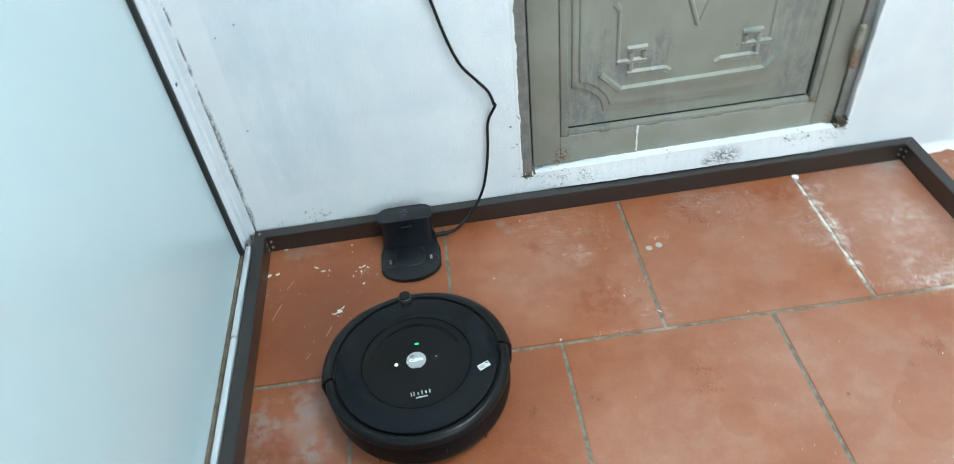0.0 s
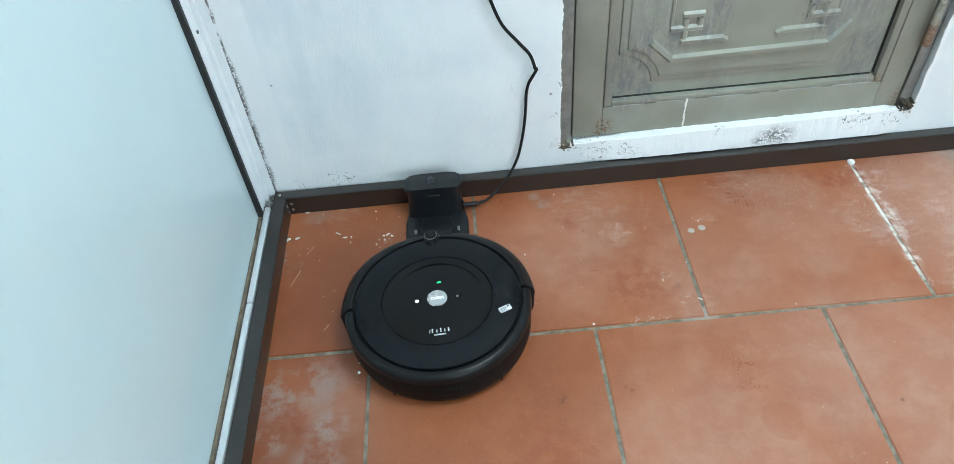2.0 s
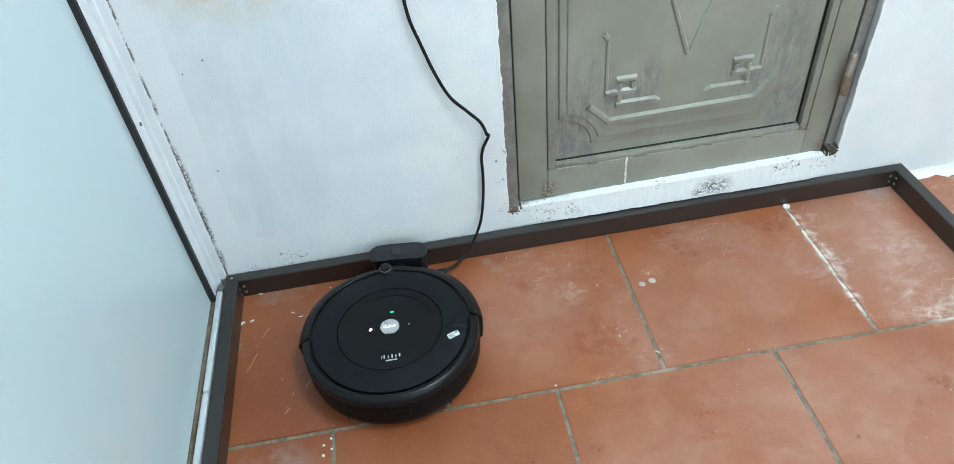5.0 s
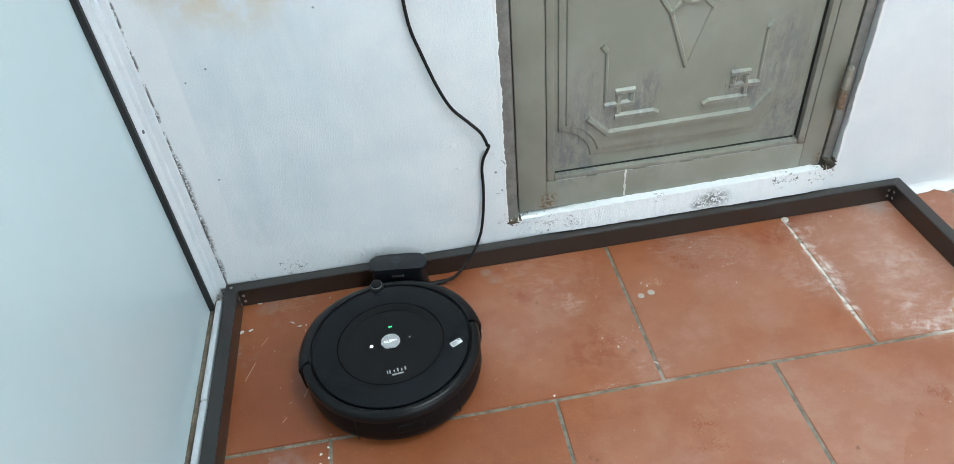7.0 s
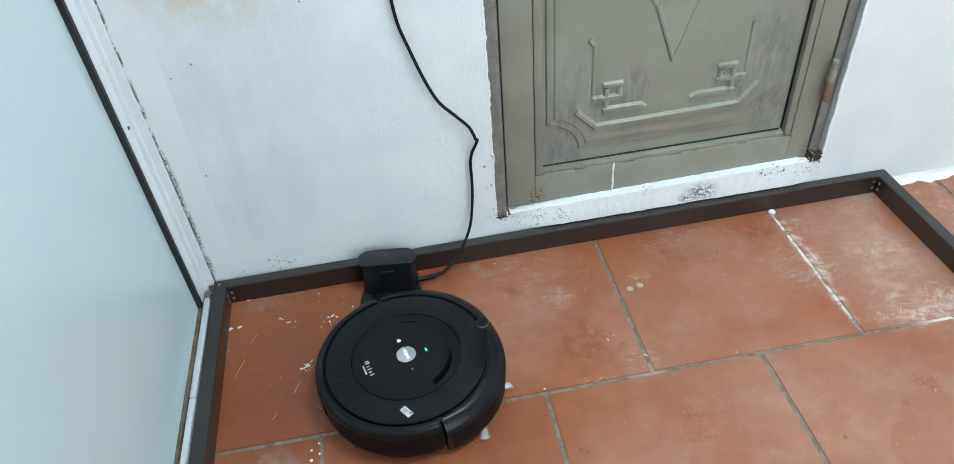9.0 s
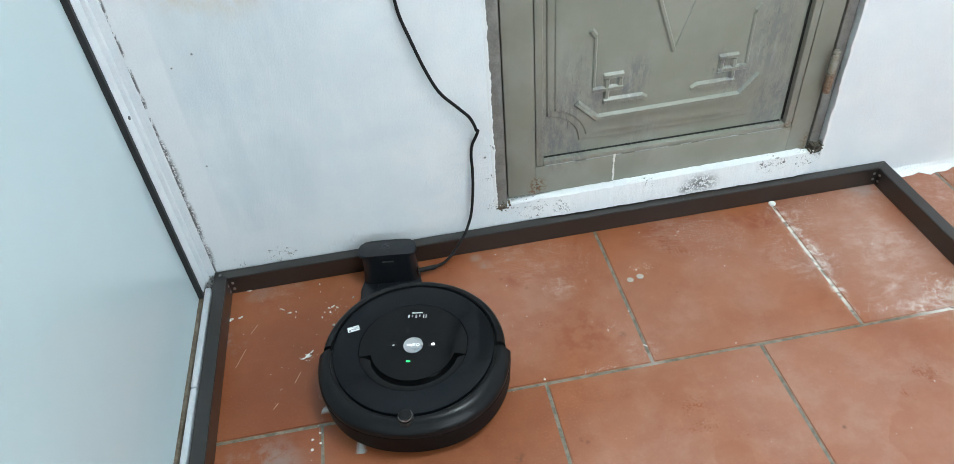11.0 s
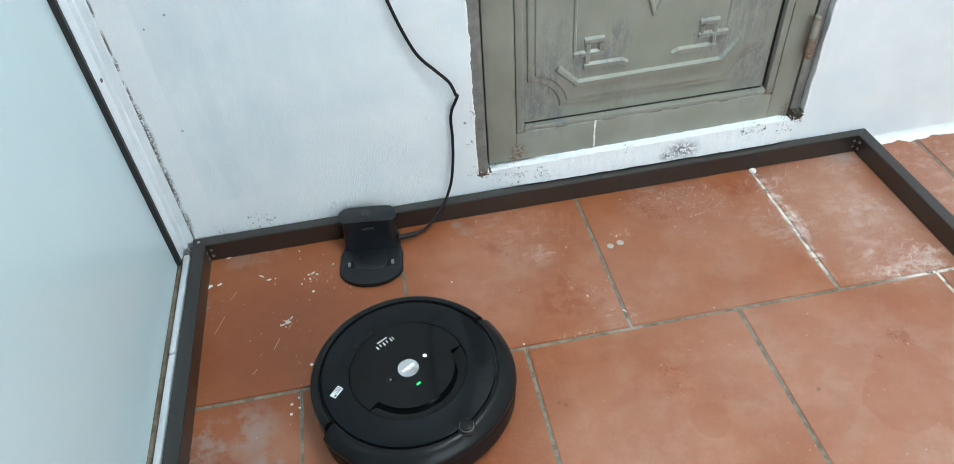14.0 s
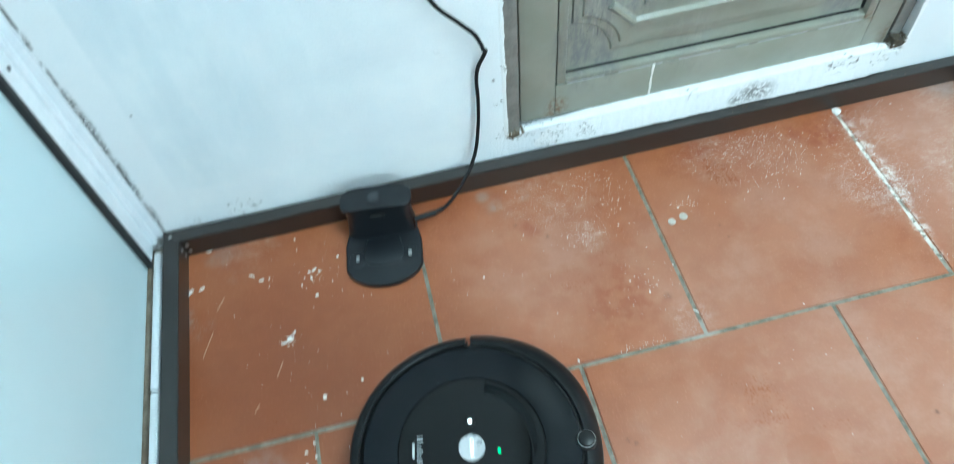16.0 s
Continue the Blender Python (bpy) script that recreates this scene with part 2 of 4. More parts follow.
def wall_material(name="white_wall_paint", fresh=0.0):
    m, t, b = nodes_of(name, 0.42, 0, 0.45)
    col = mix(t, ramp(t, noise_node(t, 7, 6, 0.6), 0.35, 0.7), (0.81, 0.84, 0.87), (0.88, 0.895, 0.905))
    col = mix(t, ramp(t, noise_node(t, 3, 5, 0.6, (1, 1, 2.5), offset=4), 0.5, 0.8, 0, 0.3), col, (0.70, 0.745, 0.79))
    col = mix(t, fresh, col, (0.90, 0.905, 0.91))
    sep = t.nodes.new("ShaderNodeSeparateXYZ")
    link(t, t.nodes.new("ShaderNodeNewGeometry").outputs["Position"], sep.inputs[0])
    band = ramp(t, math_node(t, "ADD", sep.outputs[0], math_node(t, "MULTIPLY", noise_node(t, 12, 3), 0.03)), 0.074, 0.086, 0.4, 0.0)
    col = mix(t, band, col, (0.83, 0.84, 0.86))
    # an older bluish coat that the last repaint left uncovered
    old = blobs(t, [(0.17, 0, 0.30, 0.17, 0.8), (0.14, 0, 0.45, 0.18, 0.8), (0.20, 0, 0.58, 0.22, 0.8), (0.30, 0, 0.40, 0.2, 0.5), (0.12, 0, 0.20, 0.1, 0.8)], (1, 1, 0.8))
    cut = math_node(t, "MULTIPLY", ramp(t, sep.outputs[0], 0.052, 0.060), ramp(t, sep.outputs[2], 0.115, 0.135))
    brushed = ramp(t, noise_node(t, 9, 6, 0.65, (2.2, 1, 0.6), offset=44), 0.25, 0.65, 0.35, 1.0)
    col = mix(t, math_node(t, "MULTIPLY", math_node(t, "MULTIPLY", old, cut), math_node(t, "MULTIPLY", brushed, 0.75)), col, (0.62, 0.695, 0.745))
    beige = blobs(t, [(0.17, 0, 0.665, 0.12, 0.9), (0.10, 0, 0.68, 0.09, 0.7)], (0.7, 1, 1))
    col = mix(t, math_node(t, "MULTIPLY", beige, ramp(t, noise_node(t, 25, 5), 0.3, 0.6)), col, (0.72, 0.60, 0.46))
    # bare mortar where the paint has flaked away
    marks = blobs(t, [(0.577, 0, 0.222, 0.004, 1), (0.105, 0, 0.52, 0.003, 1), (0.066, 0, 0.50, 0.0025, 1), (0.062, 0, 0.30, 0.003, 0.9), (0.30, 0, 0.60, 0.003, 0.8)])
    col = mix(t, marks, col, (0.17, 0.17, 0.17))
    bare = blobs(t, [(1.04, 0, 0.070, 0.055, 1.0), (1.01, 0, 0.062, 0.03, 1.0)], (1, 1, 1.7))
    flake = ramp(t, noise_node(t, 150, 6, 0.75), 0.44, 0.52)
    col = mix(t, math_node(t, "MULTIPLY", bare, flake), col, (0.20, 0.20, 0.20))
    chips = blobs(t, [(0.66, 0, 0.078, 0.07, 0.8), (0.74, 0, 0.07, 0.05, 0.5), (0.92, 0, 0.092, 0.04, 0.4), (1.20, 0, 0.088, 0.05, 0.7), (1.28, 0, 0.09, 0.05, 1.0), (0.59, 0, 0.10, 0.03, 1.0),
                      (0.14, 0, 0.06, 0.05, 0.8), (0.05, 0, 0.05, 0.04, 0.7), (0.59, 0, 0.17, 0.022, 1.0), (0.592, 0, 0.24, 0.02, 0.9)], (1, 1, 1.6))
    chip = ramp(t, noise_node(t, 115, 7, 0.75, offset=6), 0.585, 0.597)
    col = mix(t, ramp(t, math_node(t, "MULTIPLY", chips, chip), 0.15, 0.4), col, (0.16, 0.155, 0.15))
    vein = math_node(t, "ABSOLUTE", math_node(t, "SUBTRACT", noise_node(t, 24, 5, 0.6, (0.6, 1, 1.6), offset=19), 0.5))
    crack = math_node(t, "MULTIPLY", ramp(t, vein, 0.003, 0.008, 1.0, 0.0), ramp(t, chips, 0.2, 0.5))
    col = mix(t, math_node(t, "MULTIPLY", crack, ramp(t, noise_node(t, 50, 3, offset=33), 0.45, 0.55, 0, 0.85)), col, (0.20, 0.20, 0.20))
    dirt = blobs(t, [(0.0015, 0, 0.16, 0.022, 1), (0.0015, 0, 0.20, 0.024, 1), (0.0015, 0, 0.26, 0.02, 1), (0.0015, 0, 0.30, 0.026, 1), (0.0015, 0, 0.34, 0.02, 1), (0.003, 0, 0.45, 0.008, 0.7), (0.003, 0, 0.09, 0.02, 0.9)], (2.2, 1, 0.45))
    grime = ramp(t, noise_node(t, 190, 6, 0.75, offset=8), 0.44, 0.50)
    col = mix(t, math_node(t, "MULTIPLY", dirt, grime), col, (0.15, 0.15, 0.155))
    gapline = ramp(t, sep.outputs[0], 0.0015, 0.0048, 0.9, 0.0)
    col = mix(t, math_node(t, "MULTIPLY", gapline, ramp(t, noise_node(t, 60, 6, 0.75, (1, 1, 0.5), offset=31), 0.46, 0.54)), col, (0.09, 0.09, 0.09))
    col = mix(t, ramp(t, noise_node(t, 330, 5, 0.7, offset=27), 0.46, 0.66, 0, 0.12), col, (0.62, 0.67, 0.72))
    link(t, col, b.inputs["Base Color"])
    pits = math_node(t, "ADD", math_node(t, "MULTIPLY", noise_node(t, 250, 7, 0.75), 0.75), math_node(t, "MULTIPLY", noise_node(t, 22, 6, 0.6), 1.1))
    blister = ramp(t, noise_node(t, 62, 3, 0.5, offset=13), 0.72, 0.80)
    lumps = blobs(t, [(0.298, 0, 0.078, 0.010, 1), (0.288, 0, 0.066, 0.006, 1), (0.318, 0, 0.062, 0.007, 1), (0.352, 0, 0.098, 0.006, 0.8), (0.505, 0, 0.245, 0.006, 1), (0.498, 0, 0.300, 0.007, 1), (0.455, 0, 0.110, 0.009, 0.9),
                      (0.577, 0, 0.265, 0.006, 1), (0.24, 0, 0.055, 0.006, 0.9), (0.42, 0, 0.165, 0.005, 0.8), (0.39, 0, 0.34, 0.005, 0.7)])
    rough = math_node(t, "ADD", pits, math_node(t, "MULTIPLY", lumps, 0.45))
    bump(t, b, math_node(t, "ADD", rough, math_node(t, "MULTIPLY", blister, 0.5)), 1.0, 0.0035)
    return m


def door_material():
    m, t, b = nodes_of("olive_grey_door_paint", 0.38, 0.0, 0.5)
    col = mix(t, ramp(t, noise_node(t, 9, 5), 0.35, 0.7), (0.238, 0.238, 0.195), (0.282, 0.281, 0.240))
    # worn through to grey primer, in upright streaks at the bottom corners of the panel
    worn = blobs(t, [(0.735, 0, 0.26, 0.08, 1), (0.725, 0, 0.215, 0.07, 1), (0.765, 0, 0.36, 0.07, 0.6), (0.76, 0, 0.305, 0.05, 0.9), (0.885, 0, 0.345, 0.045, 1), (1.055, 0, 0.335, 0.04, 1), (1.15, 0, 0.42, 0.06, 0.8), (1.19, 0, 0.21, 0.06, 0.8), (0.80, 0, 0.30, 0.06, 0.9), (0.87, 0, 0.32, 0.05, 0.8), (1.16, 0, 0.36, 0.08, 0.9), (1.18, 0, 0.25, 0.07, 0.9),
                     (1.09, 0, 0.30, 0.05, 1.0), (0.76, 0, 0.19, 0.05, 0.8), (0.9, 0, 0.195, 0.08, 0.35)], (1, 0.2, 0.75))
    streak = ramp(t, noise_node(t, 30, 8, 0.78, (2.2, 1, 0.8)), 0.45, 0.56)
    col = mix(t, math_node(t, "MULTIPLY", math_node(t, "MULTIPLY", worn, streak), 0.78), col, (0.165, 0.160, 0.168))
    pale = ramp(t, noise_node(t, 30, 6, 0.7, (4, 1, 0.35), offset=5), 0.57, 0.66)
    col = mix(t, math_node(t, "MULTIPLY", math_node(t, "MULTIPLY", worn, pale), 0.25), col, (0.46, 0.45, 0.43))
    scrape = ramp(t, noise_node(t, 46, 7, 0.78, (5, 1, 0.5), offset=21), 0.60, 0.64)
    col = mix(t, math_node(t, "MULTIPLY", math_node(t, "MULTIPLY", worn, scrape), 0.8), col, (0.085, 0.083, 0.085))
    smudge = blobs(t, [(0.722, 0, 0.215, 0.045, 1), (0.705, 0, 0.255, 0.035, 0.9), (0.765, 0, 0.195, 0.035, 0.8), (1.172, 0, 0.205, 0.05, 0.9), (1.20, 0, 0.24, 0.035, 0.9), (0.876, 0, 0.318, 0.032, 1), (0.80, 0, 0.300, 0.030, 1), (1.075, 0, 0.315, 0.03, 1),
                       (1.11, 0, 0.30, 0.035, 0.9), (0.765, 0, 0.33, 0.03, 0.7), (1.135, 0, 0.40, 0.035, 0.7)], (1, 0.2, 0.8))
    rubbed = ramp(t, noise_node(t, 55, 8, 0.8, (1.3, 1, 1.0), offset=61), 0.46, 0.55)
    col = mix(t, math_node(t, "MULTIPLY", math_node(t, "MULTIPLY", smudge, rubbed), 0.6), col, (0.155, 0.150, 0.168))
    rust = blobs(t, [(0.685, 0, 0.118, 0.028, 1), (0.675, 0, 0.098, 0.018, 1), (1.285, 0, 0.12, 0.03, 0.9), (1.30, 0, 0.10, 0.03, 1), (0.61, 0, 0.088, 0.02, 0.7), (1.225, 0, 0.17, 0.02, 0.6)], (1, 0.2, 0.8))
    col = mix(t, math_node(t, "MULTIPLY", rust, ramp(t, noise_node(t, 130, 6, 0.75), 0.47, 0.56)), col, (0.16, 0.075, 0.030))
    link(t, col, b.inputs["Base Color"])
    link(t, ramp(t, noise_node(t, 40, 4), 0.3, 0.7, 0.30, 0.5), b.inputs["Roughness"])
    bump(t, b, math_node(t, "ADD", noise_node(t, 90, 4), math_node(t, "MULTIPLY", streak, 0.3)), 0.12, 0.001)
    return m


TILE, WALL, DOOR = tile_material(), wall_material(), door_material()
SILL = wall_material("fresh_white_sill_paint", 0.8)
JAMB = plain("worn_grey_jamb_paint", (0.165, 0.160, 0.148), (0.245, 0.240, 0.222), 0.45, scale=45, fine=260, relief=0.3, world_space=True)
def grout_material():
    m, t, b = nodes_of("cement_grout", 0.92)
    big, small = noise_node(t, 60), noise_node(t, 500, 3)
    col = mix(t, ramp(t, math_node(t, "ADD", math_node(t, "MULTIPLY", big, 0.6), math_node(t, "MULTIPLY", small, 0.4)), 0.38, 0.62), (0.125, 0.115, 0.092), (0.255, 0.235, 0.195))
    white = blobs(t, [(1.203, -0.10, 0, 0.12, 1), (1.203, -0.20, 0, 0.12, 1), (1.203, -0.29, 0, 0.10, 0.9), (1.39, -0.39, 0, 0.10, 1), (0.79, -0.391, 0, 0.05, 0.2)])
    col = mix(t, math_node(t, "MULTIPLY", white, ramp(t, noise_node(t, 55, 6, 0.7, offset=3), 0.38, 0.5)), col, (0.74, 0.72, 0.68))
    link(t, col, b.inputs["Base Color"])
    bump(t, b, small, 0.5, 0.001)
    return m


GROUT = grout_material()
BRONZE = plain("dark_bronze_aluminium", (0.0145, 0.0115, 0.0100), (0.0165, 0.0130, 0.0113), 0.30, 0.0, scale=20, fine=600, relief=0.0, spec=0.85, rough_var=0.01)
ALU_WHITE = plain("white_powder_coat", (0.66, 0.70, 0.74), (0.76, 0.78, 0.81), 0.38, scale=14, fine=200, relief=0.06)
RUBBER = plain("black_gasket", (0.010, 0.010, 0.011), (0.018, 0.018, 0.019), 0.6)
GRIME = plain("brown_grime", (0.10, 0.075, 0.05), (0.22, 0.18, 0.14), 0.9, scale=60, relief=0.4)
RUST = plain("rusted_steel", (0.13, 0.062, 0.034), (0.24, 0.17, 0.12), 0.7, 0.0, scale=120, relief=0.4)
GRIME_DARK = plain("dark_rust_grime", (0.045, 0.036, 0.028), (0.12, 0.095, 0.07), 0.9, scale=90, relief=0.4)
FROST = plain("frosted_glass", (0.545, 0.66, 0.70), (0.575, 0.69, 0.725), 0.10, scale=2, fine=5, relief=0, rough_var=0.02, spec=0.5)
STEEL = plain("screw_steel", (0.42, 0.42, 0.42), (0.62, 0.62, 0.62), 0.35, 1.0)
HINGE = plain("painted_hinge_steel", (0.30, 0.29, 0.25), (0.22, 0.175, 0.13), 0.45, 0.2, scale=60)
PLASTER_CHIP = plain("plaster_chip", (0.72, 0.70, 0.67), (0.85, 0.84, 0.82), 0.8, scale=90, relief=0.3)
DOCK_SHELL = plain("blue_black_plastic", (0.0070, 0.0085, 0.0115), (0.0100, 0.0120, 0.0150), 0.36, fine=900, relief=0.10, spec=0.4)
SCRATCH = plain("scratch_dust", (0.42, 0.24, 0.16), (0.50, 0.33, 0.25), 0.8, scale=200)
DROP = plain("grey_drop", (0.40, 0.37, 0.34), (0.48, 0.45, 0.42), 0.6)
SHELL = plain("matte_black_plastic", (0.0045, 0.0050, 0.0056), (0.0065, 0.0070, 0.0076), 0.34, fine=900, relief=0.10, spec=0.22)
SIDE = plain("satin_black_plastic", (0.0036, 0.0039, 0.0044), (0.0048, 0.0051, 0.0056), 0.46, scale=12, fine=1400, relief=0.03, spec=0.12, rough_var=0.02)
BUMPER = plain("satin_bumper_plastic", (0.0055, 0.0062, 0.0070), (0.0070, 0.0078, 0.0088), 0.31, scale=9, fine=1400, relief=0.03, spec=0.22, rough_var=0.02)
LID = plain("smooth_black_plastic", (0.0040, 0.0054, 0.0074), (0.0055, 0.0070, 0.0092), 0.13, scale=8, fine=1200, relief=0.0, rough_var=0.02, spec=0.19)
GLOSS = plain("gloss_black_plastic", (0.0028, 0.0032, 0.0036), (0.0040, 0.0044, 0.0050), 0.08, fine=1200, relief=0.0, rough_var=0.02, spec=0.22)
GROOVE = plain("black_groove", (0.004, 0.004, 0.004), (0.006, 0.006, 0.006), 0.6, relief=0)
SILVER = plain("brushed_silver", (0.50, 0.51, 0.52), (0.62, 0.63, 0.64), 0.33, 0.85, fine=700, relief=0.05)
INK = plain("pale_grey_print", (0.36, 0.37, 0.38), (0.42, 0.43, 0.44), 0.5, relief=0)
PAPER = plain("white_sticker_paper", (0.74, 0.75, 0.75), (0.80, 0.80, 0.80), 0.5, relief=0)
DARK_INK = plain("grey_print", (0.10, 0.10, 0.11), (0.16, 0.16, 0.17), 0.6, relief=0)
BRISTLE = plain("white_bristle", (0.44, 0.43, 0.41), (0.54, 0.53, 0.51), 0.7)
CABLE = plain("black_cable", (0.006, 0.006, 0.007), (0.010, 0.010, 0.011), 0.5, relief=0.02, spec=0.25)
CEILING = plain("ceiling_paint", (0.36, 0.43, 0.46), (0.42, 0.49, 0.52), 0.8, scale=6, fine=90, world_space=True)
LETTER_GLOW = glowing("lit_lettering", (0.95, 0.98, 1.0), 1.3)
WHITE_LED = glowing("white_led", (0.95, 0.98, 1.0), 1.6)
GREEN_LED = glowing("green_led", (0.02, 0.70, 0.22), 0.65)
LAMP_FACE = glowing("lamp_diffuser", (0.80, 0.97, 1.0), LAMP_GLOW)
m_glass, t_glass, b_glass = nodes_of("clear_dome", 0.05)
b_glass.inputs["Base Color"].default_value = (0.30, 0.31, 0.34, 1)
b_glass.inputs["Transmission Weight"].default_value = 0.9
DOME = m_glass

# ---- mesh helpers ----


def part(name, bm, material, parent=None, label="", at=None, smooth=False):
    """Links a bmesh as one mesh object, under a thing or a part."""
    me = bpy.data.meshes.new(name)
    bmesh.ops.recalc_face_normals(bm, faces=bm.faces)
    bm.to_mesh(me)
    bm.free()
    me.materials.append(material)
    if smooth:
        me.polygons.foreach_set("use_smooth", [True] * len(me.polygons))
        me.set_sharp_from_angle(angle=radians(38))
    ob = new(name, me)
    if at is not None:
        ob.matrix_basis = at
    ob.parent = parent
    return tagged(ob, label)


def thing(name, label, category, group="", kind="", at=None):
    ob = new(name)
    ob.empty_display_size = 0.05
    if at is not None:
        ob.matrix_basis = at
    return tagged(ob, label, category, group, kind)


def box(bm, x0, x1, y0, y1, z0, z1, bevel=0.0, segments=2):
    r = bmesh.ops.create_cube(bm, size=1)
    bmesh.ops.scale(bm, vec=(x1 - x0, y1 - y0, z1 - z0), verts=r["verts"])
    bmesh.ops.translate(bm, vec=((x0 + x1) / 2, (y0 + y1) / 2, (z0 + z1) / 2), verts=r["verts"])
    if bevel:
        edges = list({e for v in r["verts"] for e in v.link_edges})
        bmesh.ops.bevel(bm, geom=edges, offset=bevel, segments=segments, affect="EDGES", profile=0.5)
    return bm


def lathe(profile, a0=0.0, a1=360.0, steps=96, bm=None, swell=0.0):
    """Turns a closed profile of (radius, z) about z, from angle a0 to a1; a part turn gets end caps."""
    bm = bm or bmesh.new()
    whole = abs(a1 - a0) >= 359.9
    count = max(3, int(steps * abs(a1 - a0) / 360))
    rings = []
    for i in range(count if whole else count + 1):
        a = radians(a0 + (a1 - a0) * i / count)
        k = 1 + swell * math.sin(2 * a) ** 2
        rings.append([bm.verts.new((r * (k if r > 0.152 else 1) * math.cos(a), r * (k if r > 0.152 else 1) * math.sin(a), z)) for r, z in profile])
    n = len(profile)
    for i in range(count):
        p, q = rings[i], rings[(i + 1) % len(rings)]
        for j in range(n):
            bm.faces.new((p[j], q[j], q[(j + 1) % n], p[(j + 1) % n]))
    if not whole:
        bm.faces.new(rings[0])
        bm.faces.new(list(reversed(rings[-1])))
    bmesh.ops.remove_doubles(bm, verts=bm.verts, dist=1e-5)
    return bm


def prism(outline, z0, z1, bevel=0.0, bm=None):
    """An upright prism over an outline of (x, y)."""
    bm = bm or bmesh.new()
    low = [bm.verts.new((x, y, z0)) for x, y in outline]
    top = [bm.verts.new((x, y, z1)) for x, y in outline]
    n = len(outline)
    bm.faces.new(list(reversed(low)))
    cap = bm.faces.new(top)
    for i in range(n):
        bm.faces.new((low[i], low[(i + 1) % n], top[(i + 1) % n], top[i]))
    if bevel:
        bmesh.ops.bevel(bm, geom=list(cap.edges), offset=bevel, segments=3, affect="EDGES", profile=0.5)
    return bm


def smooth_line(points, per=10):
    """A Catmull-Rom line through the points."""
    pts = [Vector(p) for p in points]
    pts = [pts[0] * 2 - pts[1], *pts, pts[-1] * 2 - pts[-2]]
    out = []
    for i in range(1, len(pts) - 2):
        p0, p1, p2, p3 = pts[i - 1:i + 3]
        for k in range(per):
            u = k / per
            out.append(0.5 * (2 * p1 + (p2 - p0) * u + (2 * p0 - 5 * p1 + 4 * p2 - p3) * u * u + (3 * p1 - p0 - 3 * p2 + p3) * u ** 3))
    return [*out, pts[-2]]


def tube(line, radius, sides=10, bm=None):
    bm = bm or bmesh.new()
    rings = []
    side = Vector((0, -1, 0.3)).normalized()
    for i, p in enumerate(line):
        d = (line[min(i + 1, len(line) - 1)] - line[max(i - 1, 0)]).normalized()
        side = (side - d * side.dot(d)).normalized()
        other = d.cross(side)
        rings.append([bm.verts.new(p + radius * (math.cos(2 * math.pi * k / sides) * side + math.sin(2 * math.pi * k / sides) * other)) for k in range(sides)])
    for p, q in zip(rings, rings[1:]):
        for k in range(sides):
            bm.faces.new((p[k], p[(k + 1) % sides], q[(k + 1) % sides], q[k]))
    bm.faces.new(list(reversed(rings[0])))
    bm.faces.new(rings[-1])
    return bm


def disc(x, y, z0, z1, radius, bevel=0.0, sides=32):
    return prism([(x + radius * math.cos(2 * math.pi * k / sides), y + radius * math.sin(2 * math.pi * k / sides)) for k in range(sides)], z0, z1, bevel)


# ---- structure ----
DX0, DX1, DZ0, DZ1 = 0.594, 1.311, 0.092, 2.02
BACK, RIGHT, HIGH = -3.0, 3.2, 2.6


def walls():
    bm = bmesh.new()
    box(bm, -0.30, DX0, 0, 0.16, 0, HIGH)
    box(bm, DX1, RIGHT, 0, 0.16, 0, HIGH)
    box(bm, DX0, DX1, 0, 0.16, DZ1, HIGH)
    box(bm, DX0, DX1, 0, 0.16, 0, DZ0)
    tagged(part("wall_north", bm, WALL), "white painted rough plaster wall with flaked patches", "wall", kind="structure")
    bm = bmesh.new()
    box(bm, RIGHT, RIGHT + 0.16, BACK - 0.16, 0.16, 0, HIGH)
    tagged(part("wall_east", bm, WALL), "white painted plaster wall", "wall", kind="structure")
    bm = bmesh.new()
    x0, x1, z0, z1 = 0.8, 2.7, 0.8, 2.1
    box(bm, -0.30, x0, BACK - 0.16, BACK, 0, HIGH)
    box(bm, x1, RIGHT, BACK - 0.16, BACK, 0, HIGH)
    box(bm, x0, x1, BACK - 0.16, BACK, 0, z0)
    box(bm, x0, x1, BACK - 0.16, BACK, z1, HIGH)
    tagged(part("wall_south", bm, WALL), "white painted plaster wall with a window opening", "wall", kind="structure")
    bm = bmesh.new()
    box(bm, -0.30, RIGHT + 0.16, BACK - 0.16, 0.16, HIGH, HIGH + 0.12)
    tagged(part("ceiling", bm, CEILING), "plain grey ceiling", "ceiling", kind="structure")
    bm = bmesh.new()
    box(bm, -0.30, -0.10, BACK, 0, 2.3, HIGH)
    tagged(part("wall_west", bm, WALL), "white wall over the glazed screen", "wall", kind="structure")


walls()


